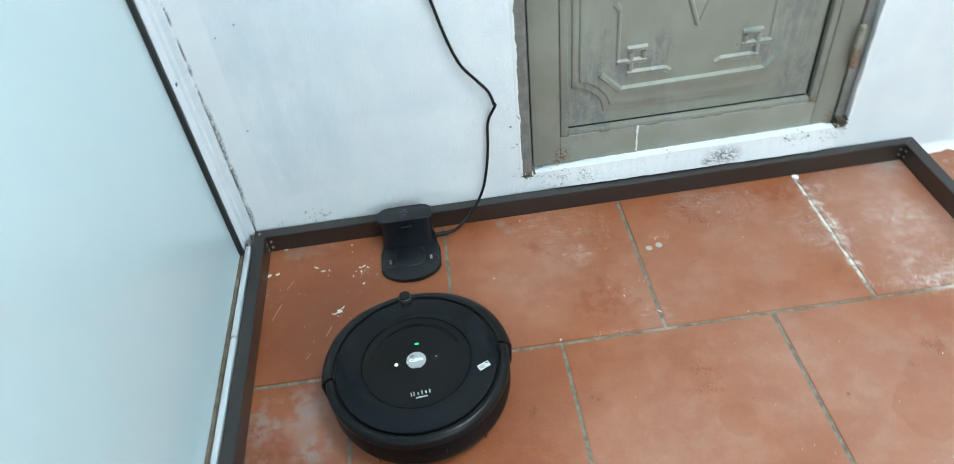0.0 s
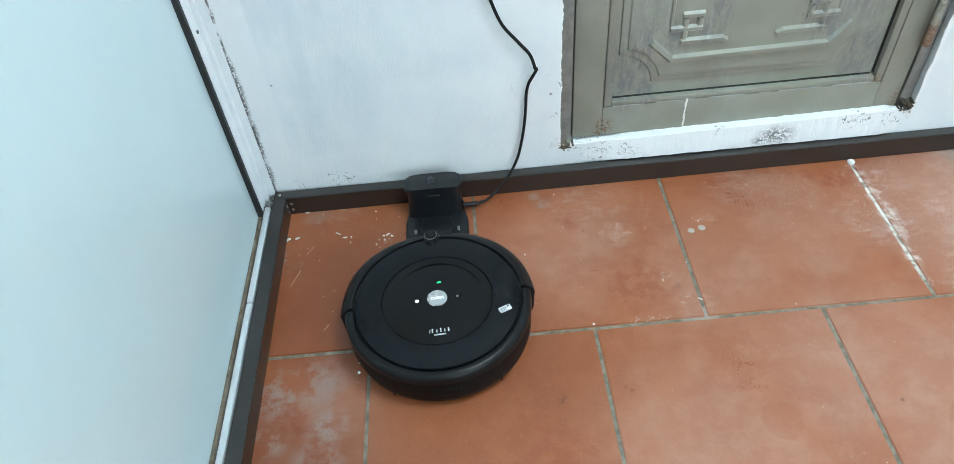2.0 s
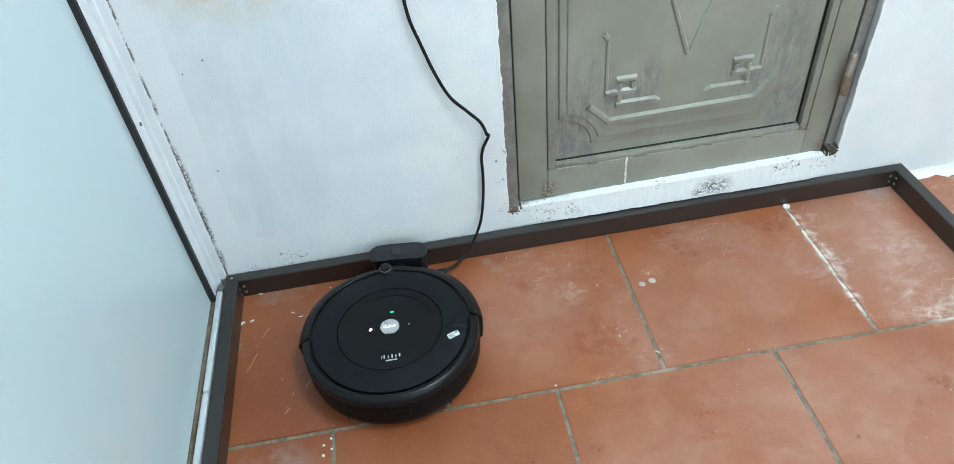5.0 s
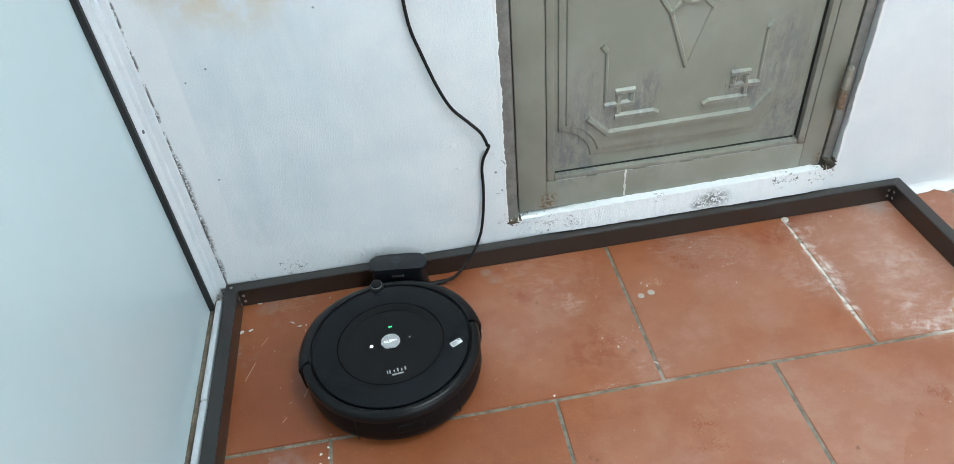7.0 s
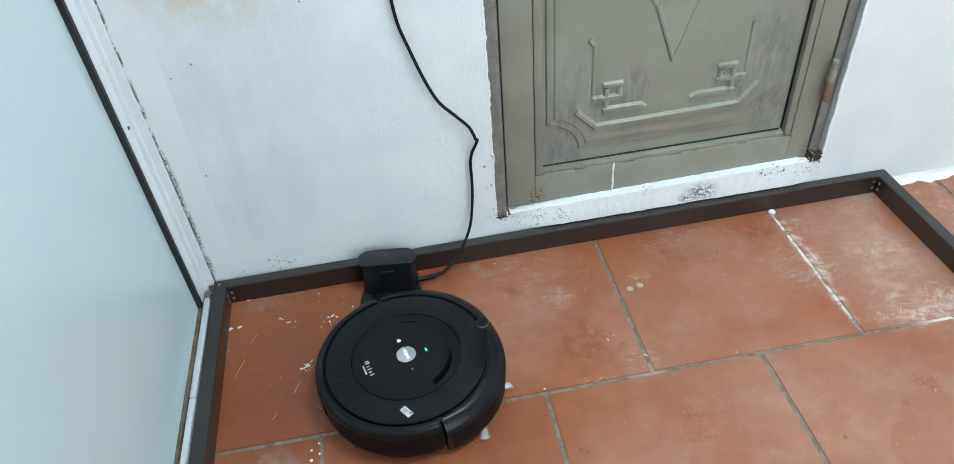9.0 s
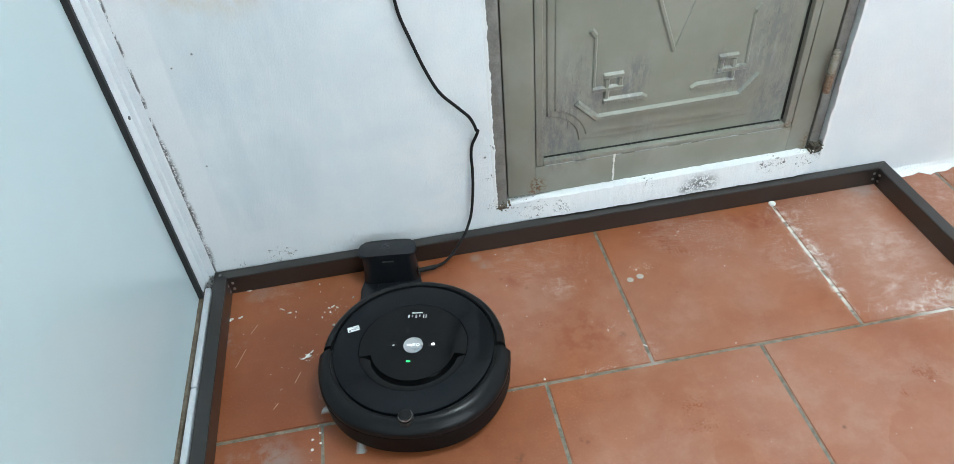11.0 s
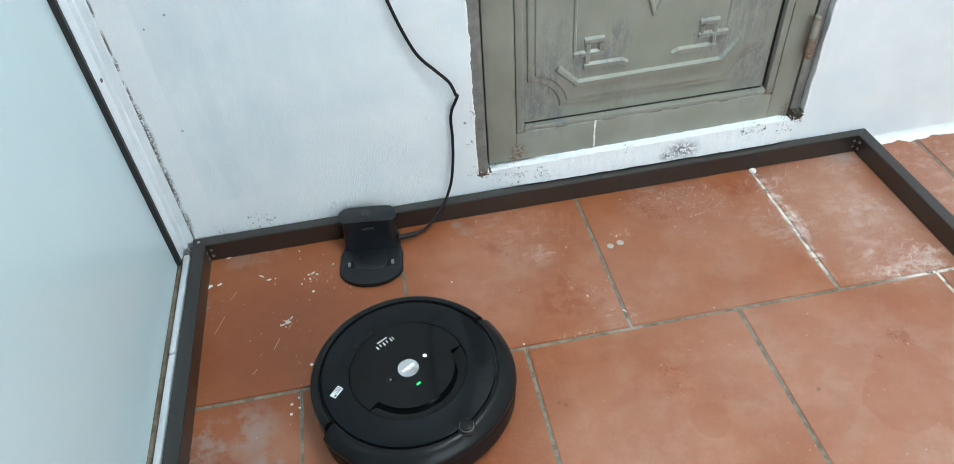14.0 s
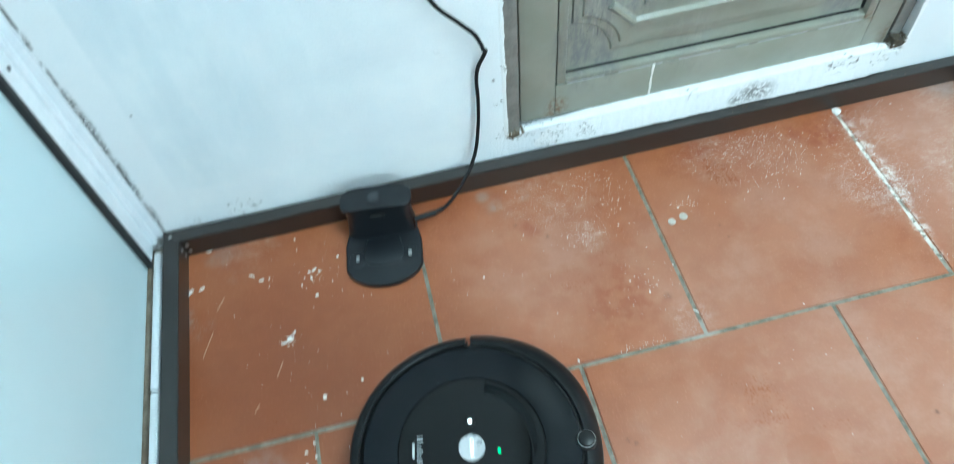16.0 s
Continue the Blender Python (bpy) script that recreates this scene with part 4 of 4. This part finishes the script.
def robot_vacuum():
    rob = thing("robot_vacuum", "round black robot vacuum cleaner on the terracotta floor", "robot vacuum")
    # rear and inner body
    part("body", lathe([(0, 0.012), (0.150, 0.012), (0.156, 0.018), (0.1585, 0.030), (0.1590, 0.066), (0.1575, 0.074), (0.1535, 0.0800), (0.148, 0.0815), (0, 0.0815)], 180, 360, 128), SIDE, rob, smooth=True)
    part("front_body", lathe([(0, 0.012), (0.146, 0.012), (0.148, 0.018), (0.148, 0.0805), (0, 0.0805)], 0, 180, 128), GROOVE, rob, smooth=True)
    # rim round the lid: narrow and rounded at the rear; at the front the bumper's broad sloping top
    part("rim", lathe([(0.1448, 0.076), (0.1448, 0.0868), (0.1462, 0.0882), (0.1500, 0.0884), (0.1545, 0.0868), (0.1580, 0.0828), (0.1594, 0.0770), (0.1596, 0.0700), (0.1560, 0.0700)], 181.2, 358.8, 128), BUMPER, rob, "satin black rim", smooth=True)
    bumper = part("bumper", lathe([(0.150, 0.016), (0.1600, 0.014), (0.1645, 0.018), (0.1660, 0.030), (0.1676, 0.0600), (0.1680, 0.0680), (0.1672, 0.0712), (0.1640, 0.0752), (0.1590, 0.0806), (0.1530, 0.0858), (0.1490, 0.0878), (0.1462, 0.0878), (0.1448, 0.0866), (0.1448, 0.076), (0.150, 0.074)], 1.4, 178.6, 128, swell=0.030), BUMPER, rob, "satin black front bumper", smooth=True)
    part("bumper_band", lathe([(0.1600, 0.0185), (0.1656, 0.0185), (0.1684, 0.0600), (0.1600, 0.0600)], 4, 176, 128, swell=0.030), SIDE, bumper, "darker matte lower band", smooth=True)
    part("groove_ring", lathe([(0.1380, 0.070), (0.1446, 0.070), (0.1446, 0.0806), (0.1380, 0.0806)], 0, 360, 128), GROOVE, rob)
    part("lid", lathe([(0.0952, 0.080), (0.1402, 0.080), (0.1402, 0.0862), (0.1396, 0.0871), (0.1380, 0.0876), (0.0955, 0.0880), (0.0952, 0.0876)], 0, 360, 144), LID, rob, smooth=True)
    out = [(0.0940 * math.cos(radians(a)), 0.0940 * math.sin(radians(a))) for a in np.linspace(166, 374, 84)]
    out += [(0.0743 * math.cos(radians(a)), 0.0743 * math.sin(radians(a))) for a in np.linspace(14, 166, 60)]
    part("panel", prism(out, 0.078, 0.0881, 0.0005), GLOSS, rob, "gloss black centre panel", smooth=True)
    part("handle", lathe([(0.0746, 0.077), (0.0939, 0.077), (0.0939, 0.0866), (0.0926, 0.0868), (0.0800, 0.0834), (0.0785, 0.0826), (0.0746, 0.0822)], 14, 166, 128), GLOSS, rob, "recessed crescent carrying handle", smooth=True)
    # buttons and lights
    btn = part("clean_button", disc(0, 0, 0.0875, 0.0894, 0.0170, 0.0008, 48), SILVER, rob, "round brushed silver button")
    ob = new("lettering", text_mesh("CLEAN", 0.0072))
    ob.data.materials.append(LETTER_GLOW)
    ob.matrix_basis, ob.parent = pose(0, 0.0, 0.0896), btn
    tagged(ob, "glowing white lettering")
    for name, x in (("dock_button", -0.0345), ("spot_button", 0.0345)):
        b = part(name, disc(x, -0.001, 0.0878, 0.0888, 0.0066, 0.0005, 28), GLOSS, rob, smooth=True)
        part("button_ring", lathe([(0.0056, 0.0880), (0.0068, 0.0880), (0.0068, 0.0890), (0.0056, 0.0890)], steps=32), BUMPER, b, at=pose(x, -0.001, 0), smooth=True)
        if x < 0:
            part("light", disc(x, -0.001, 0.0888, 0.0892, 0.0030, 0, 18), WHITE_LED, b, "small white light")
        else:
            part("icon", disc(x, -0.001, 0.0888, 0.0890, 0.0022, 0, 14), DARK_INK, b)
    bm = bmesh.new()
    box(bm, 0.0022, 0.0092, 0.0330, 0.0365, 0.0879, 0.0887, 0.0006)
    part("status_light", bm, GREEN_LED, rob, "green status light")
    # maker's mark as plain bars
    logo = part("maker_mark", box(bmesh.new(), -0.0185, -0.0168, -0.0705, -0.0630, 0.0880, 0.08835), INK, rob, "pale grey mark of plain bars")
    x = -0.0145
    for w, h in ((0.0060, 0.0080), (0.0052, 0.0056), (0.0054, 0.0078), (0.0052, 0.0056), (0.0036, 0.0074)):
        part("bar", box(bmesh.new(), x, x + 0.0024, -0.0705, -0.0705 + h, 0.0880, 0.08835), INK, logo)
        x += w + 0.0012
    part("bar", box(bmesh.new(), -0.0110, 0.0085, -0.0765, -0.0735, 0.0880, 0.0883), INK, logo)
    # sticker on the lid
    st = bmesh.new()
    box(st, -0.0105, 0.0105, -0.0056, 0.0056, 0, 0.0004)
    sticker = part("sticker", st, PAPER, rob, "small white printed sticker", pose(0.1105, -0.041, 0.0880, 0, 0, 20))
    for a, b, c, d in ((-0.009, 0.002, 0.0022, 0.0030), (-0.009, 0.004, 0.0002, 0.0010), (-0.009, 0.000, -0.0020, -0.0012), (-0.009, 0.003, -0.0040, -0.0034), (0.0048, 0.0088, 0.0010, 0.0046)):
        part("print", box(bmesh.new(), a, b, c, d, 0.0004, 0.0006), DARK_INK, sticker)
    # infrared turret on the front edge
    turret = part("turret", lathe([(0, 0.078), (0.0135, 0.078), (0.0135, 0.0885), (0.0128, 0.0895), (0, 0.0895)], steps=36), GROOVE, rob, at=pose(0, 0.1460, 0), smooth=True)
    part("dome", lathe([(0, 0.0895), (0.0108, 0.0895), (0.0108, 0.0955), (0.0102, 0.0968), (0.0085, 0.0975), (0, 0.0978)], steps=36), SHELL, turret, "domed sensor cap", smooth=True)
    part("dome_ring", lathe([(0.0106, 0.0915), (0.0113, 0.0915), (0.0113, 0.0945), (0.0106, 0.0945)], steps=36), SILVER, turret, "shiny clear ring")
    # seams of the dust bin at the rear
    for a in (236, 304, 270):
        bm = bmesh.new()
        if a == 270:
            box(bm, -0.022, 0.022, -0.1600, -0.1570, 0.040, 0.058, 0.002)
            part("bin_latch", bm, SIDE, rob)
        else:
            box(bm, 0.1572, 0.1595, -0.0007, 0.0007, 0.016, 0.072)
            part("bin_seam", bm, GROOVE, rob, at=pose(0, 0, 0, 0, 0, a))
    # wheels under the body
    for x in (-0.105, 0.105):
        part("wheel", lathe([(0.010, -0.012), (0.033, -0.012), (0.036, -0.008), (0.036, 0.008), (0.033, 0.012), (0.010, 0.012)], steps=28), RUBBER, rob, "black rubber drive wheel", pose(x, 0, 0.0362, 0, 90, 0))
    # side brush with three arms
    brush = part("side_brush", disc(0, 0, -0.004, 0.004, 0.012, 0.002, 20), SIDE, rob, "three-armed side brush", pose(0.098, 0.090, 0.012))
    for k in range(3):
        a = pose(0, 0, 0, 0, 0, 120 * k)
        bm = bmesh.new()
        box(bm, 0.008, 0.045, -0.0035, 0.0035, -0.003, 0.001, 0.001)
        bmesh.ops.transform(bm, matrix=a, verts=bm.verts)
        arm = part("arm", bm, SIDE, brush)
        bm = bmesh.new()
        for j in range(15):
            w = (j - 7) / 7
            line = [Vector((0.040, 0.002 * w, -0.001)), Vector((0.055, 0.0035 * w, -0.004)), Vector((0.070 - 0.002 * abs(w), 0.0062 * w, -0.0075))]
            tube(line, 0.0008, 4, bm)
        bmesh.ops.transform(bm, matrix=a, verts=bm.verts)
        tagged(part("bristles", bm, BRISTLE, brush, "white bristle tuft"))
    return rob, brush


ROBOT, BRUSH = robot_vacuum()

# ---- bits on the floor ----


def chip(x, y, r, seed, flat=0.0012, long=1.0, turn=0.0):
    rnd = random.Random(seed)
    n = rnd.randint(8, 12)
    out = []
    for k in range(n):
        a = 2 * math.pi * k / n
        q = r * rnd.uniform(0.22, 0.78)
        u, v = q * math.cos(a) * long, q * math.sin(a)
        c, s_ = math.cos(turn), math.sin(turn)
        out.append((x + u * c - v * s_, y + u * s_ + v * c))
    return out, flat


def floor_bits():
    spots = [(0.030, -0.105, 0.006, 2.0, 0.6), (0.047, -0.103, 0.005, 1.6, 0.5), (0.130, -0.100, 0.0032, 2.8, -0.6), (0.146, -0.113, 0.004, 2.4, -0.1), (0.158, -0.113, 0.0025, 1, 0), (0.224, -0.118, 0.0045, 1, 0.3),
             (0.232, -0.116, 0.003, 2.5, 0.5), (0.241, -0.121, 0.003, 2.2, -0.6), (0.227, -0.130, 0.0035, 1.4, 1.4), (0.232, -0.166, 0.005, 1.0, 0.2), (0.182, -0.232, 0.008, 1.3, 0.4), (0.173, -0.238, 0.004, 2, 0.3),
             (0.188, -0.226, 0.0025, 1, 0), (0.258, -0.345, 0.0016, 1, 0), (0.1905, -0.2235, 0.0030, 1.8, 0.9), (0.210, -0.141, 0.003, 1, 0), (0.206, -0.046, 0.003, 1, 0), (0.274, -0.100, 0.004, 1, 0),
             (0.202, -0.408, 0.004, 1, 0), (0.602, -0.383, 0.0035, 1, 0), (0.19, -0.419, 0.004, 1, 0), (0.062, -0.030, 0.004, 2.4, 0.2), (0.215, -0.128, 0.002, 1, 0), (0.80, -0.35, 0.002, 4, -0.8), (0.745, -0.30, 0.003, 1, 0)]
    base = tagged(part("plaster_chip", prism(chip(0, 0, 0.003, 1)[0], 0.0003, 0.0016), PLASTER_CHIP, at=pose(0.500, -0.205, 0)), "small white chip of plaster on the floor tile", "plaster chip", "plaster chips on the tiles")
    for i, (x, y, r, long, turn) in enumerate(spots):
        tagged(part("plaster_chip", prism(chip(0, 0, r, i + 5, long=long, turn=turn)[0], 0.0003, 0.0018), PLASTER_CHIP, at=pose(x, y, 0)), "small white chip of plaster on the floor tile", "plaster chip", "plaster chips on the tiles")
    for x, y, r in ((0.225, -0.342, 0.0033), (0.283, -0.329, 0.0021), (0.189, -0.438, 0.0027), (0.203, -0.428, 0.0020)):
        tagged(part("dried_paint_spot", disc(0, 0, 0.0003, 0.0012, r, 0.0005, 18), PLASTER_CHIP, at=pose(x, y, 0)), "round white dried paint spot on the tile", "paint drop")
    for x, y, r in ((0.828, -0.183, 0.0066), (0.850, -0.178, 0.0072)):
        tagged(part("dried_drop", disc(0, 0, 0.0003, 0.0011, r, 0.0004, 20), DROP, at=pose(x, y, 0)), "round grey dried paint drop on the tile", "paint drop")
    tagged(part("screw_cap", lathe([(0, 0), (0.0075, 0), (0.0075, 0.003), (0.005, 0.0055), (0, 0.006)], steps=18), PLASTER_CHIP, at=pose(1.203, -0.0335, 0.0004), smooth=True), "small white round cap by the frame", "cap")
    rnd = random.Random(4)
    bm = bmesh.new()
    areas = [(0.66, -0.09, 0.10, 0.05, 110), (0.685, -0.172, 0.045, 0.022, 60), (0.745, -0.12, 0.05, 0.05, 60), (0.72, -0.06, 0.05, 0.02, 60), (0.75, -0.28, 0.04, 0.06, 60), (0.71, -0.382, 0.05, 0.006, 30),
             (0.97, -0.075, 0.08, 0.030, 190), (1.02, -0.052, 0.06, 0.014, 130), (1.07, -0.10, 0.09, 0.040, 170), (1.00, -0.14, 0.06, 0.035, 70), (0.866, -0.155, 0.025, 0.01, 40), (1.17, -0.14, 0.03, 0.08, 60),
             (1.22, -0.20, 0.03, 0.06, 120), (1.36, -0.19, 0.06, 0.03, 80), (1.395, -0.35, 0.035, 0.04, 200), (1.28, -0.362, 0.06, 0.013, 130), (1.33, -0.27, 0.08, 0.06, 70), (1.27, -0.05, 0.05, 0.02, 60),
             (0.17, -0.16, 0.14, 0.12, 50), (0.24, -0.13, 0.03, 0.02, 25), (0.185, -0.235, 0.02, 0.015, 25), (0.50, -0.28, 0.2, 0.15, 50), (0.9, -0.6, 0.35, 0.3, 55), (0.20, -0.35, 0.16, 0.1, 35), (1.65, -0.15, 0.14, 0.2, 90)]
    for cx, cy, sx, sy, n in areas:
        for _ in range(n):
            x, y, r = rnd.gauss(cx, sx * 0.6), rnd.gauss(cy, sy * 0.6), rnd.uniform(0.00025, 0.0007) * (1.8 if rnd.random() < 0.08 else 1)
            if y < -0.031 and (0.05 < x < 1.43 or x > 1.53):
                out = [(x + r * rnd.uniform(0.6, 1.3) * math.cos(2 * math.pi * k / 6), y + r * rnd.uniform(0.6, 1.3) * math.sin(2 * math.pi * k / 6)) for k in range(6)]
                prism(out, 0.0002, 0.0002 + r * 0.7, bm=bm)
    tagged(part("plaster_crumbs", bm, PLASTER_CHIP), "scattered white plaster crumbs on the tiles", "crumbs", kind="stuff")
    # hard crumbs on top of the frame under the door
    bm = bmesh.new()
    for _ in range(46):
        x, y, r = rnd.uniform(0.98, 1.40), rnd.uniform(-0.021, -0.003), rnd.uniform(0.0005, 0.0014)
        prism([(x + r * rnd.uniform(0.6, 1.3) * math.cos(2 * math.pi * k / 6), y + r * rnd.uniform(0.6, 1.3) * math.sin(2 * math.pi * k / 6)) for k in range(6)], 0.0449, 0.0449 + r, bm=bm)
    tagged(part("frame_crumbs", bm, GRIME), "brown crumbs lying on the dark frame", "crumbs", kind="stuff")
    # thin pale scratches in the tile glaze
    for x, y, a, l in ((0.077, -0.140, 60, 0.024), (0.055, -0.21, 68, 0.045), (0.163, -0.280, 66, 0.026), (0.125, -0.335, 55, 0.014)):
        tagged(part("scratch", box(bmesh.new(), -l / 2, l / 2, -0.0006, 0.0006, 0.0001, 0.0003), SCRATCH, at=pose(x, y, 0, 0, 0, a)), "thin pale scratch on the floor tile", "scratch")


floor_bits()


def added_ceiling_lamp():
    # lamp out of view, added to supply the light from above
    lamp = thing("added_ceiling_lamp", "unseen square white ceiling lamp, lit, added for overhead light", "lamp", at=pose(1.28, -0.85, HIGH))
    part("housing", box(bmesh.new(), -0.34, 0.34, -0.34, 0.34, -0.05, -0.001, 0.004), ALU_WHITE, lamp)
    part("diffuser", box(bmesh.new(), -0.30, 0.30, -0.30, 0.30, -0.056, -0.0505), LAMP_FACE, lamp, "lit white diffuser")


added_ceiling_lamp()

# ---- floor, tile by tile ----


def tiled_floor():
    bm = bmesh.new()
    box(bm, -0.30, RIGHT + 0.16, BACK - 0.16, 0.16, -0.12, -0.0022)
    floor = tagged(part("floor", bm, GROUT), "terracotta tiled floor with grey cement joints", "floor", kind="structure")
    px, py, gap = 0.3985, 0.385, 0.0062
    rnd = random.Random(2)
    meshes = {}

    def tile_mesh(w, d):
        key = (round(w, 3), round(d, 3))
        if key not in meshes:
            b = bmesh.new()
            box(b, -w / 2, w / 2, -d / 2, d / 2, -0.010, 0.0)
            bmesh.ops.bevel(b, geom=[e for e in b.edges if min(v.co.z for v in e.verts) > -0.001], offset=0.0016, segments=2, affect="EDGES")
            me = bpy.data.meshes.new("tile")
            b.to_mesh(me)
            b.free()
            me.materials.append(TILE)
            meshes[key] = me
        return meshes[key]

    first_row, second_row = [0.003, 0.409, 0.801, 1.202, 1.603], [0.003, 0.206, 0.603, 1.003, 1.398]
    for row in (first_row, second_row):
        while row[-1] < RIGHT - 0.05:
            row.append(min(row[-1] + px, RIGHT))
    rows = [(0.0, -0.391, first_row)] + [(-0.391 - py * k, -0.391 - py * (k + 1), second_row if k % 2 == 0 else first_row) for k in range(7)]
    for top, low, joints in rows:
        for a, b in zip(joints, joints[1:]):
            if b - a < 0.05:
                continue
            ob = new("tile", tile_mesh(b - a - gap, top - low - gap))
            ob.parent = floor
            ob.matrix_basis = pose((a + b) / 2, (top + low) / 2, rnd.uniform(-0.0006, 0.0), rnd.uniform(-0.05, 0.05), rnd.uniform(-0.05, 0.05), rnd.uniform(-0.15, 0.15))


tiled_floor()


def motions():
    rows = [(0.0, 0.339, -0.448, 5), (0.5, 0.3375, -0.426, 4.4), (1.0, 0.338, -0.405, 4.0), (1.5, 0.337, -0.385, 3.8), (2.0, 0.335, -0.363, 3.2), (2.5, 0.334, -0.345, 3.0), (3.0, 0.334, -0.323, 3.0), (3.5, 0.332, -0.304, 2.2),
            (4.0, 0.331, -0.284, 2.0), (4.7, 0.329, -0.262, 0.0), (5.2, 0.328, -0.257, -1.5), (6.5, 0.328, -0.257, -2.0), (6.8, 0.329, -0.262, 2.0), (7.0, 0.331, -0.272, 6.8), (7.3, 0.337, -0.312, 8.0), (7.5, 0.340, -0.335, 6.5), (7.6, 0.3405, -0.336, -5),
            (7.8, 0.3405, -0.336, -28), (8.0, 0.341, -0.335, -49), (8.2, 0.345, -0.333, -62), (8.5, 0.355, -0.329, -71), (9.0, 0.372, -0.323, -75), (9.2, 0.376, -0.320, -79), (9.8, 0.384, -0.314, -112), (10.4, 0.387, -0.314, -158), (10.9, 0.384, -0.323, -188),
            (11.3, 0.378, -0.340, -194), (11.5, 0.374, -0.350, -191), (12.0, 0.371, -0.373, -183.5), (12.5, 0.371, -0.395, -173.3), (13.0, 0.375, -0.416, -162.6), (13.5, 0.384, -0.436, -152.5), (14.0, 0.396, -0.454, -149.8),
            (14.5, 0.406, -0.471, -149.0), (15.0, 0.412, -0.483, -149), (15.5, 0.417, -0.494, -134.7), (16.0, 0.418, -0.500, -100.5)]
    walk(ROBOT, [(t, pose(x, y, 0.0003, 0, 0, a)) for t, x, y, a in rows])
    # the robot nudges the dock aside as it docks, and the cord swings after it
    walk(DOCK, [(t, pose(x, -0.040, 0.001, 0, 0, a)) for t, x, a in ((0.0, 0.334, 0), (4.3, 0.333, 0), (4.9, 0.358, -5), (5.2, 0.361, -7), (16.0, 0.361, -7))])
    walk(CORD, [(t, pose(0.45, 0, 0.60, 0, a, 0) @ pose(-0.45, 0, -0.60)) for t, a in ((0.0, 3.15), (4.3, 3.1), (4.9, 0.5), (5.2, 0), (16.0, 0))])
    turns = [(0.0, 0.0), (7.4, 0.0)] + [(7.5 + k / 6, 80.0 * k) for k in range(52)]
    walk(BRUSH, [(t, pose(0.098, 0.090, 0.012, 0, 0, -17.4 - a)) for t, a in turns])


motions()
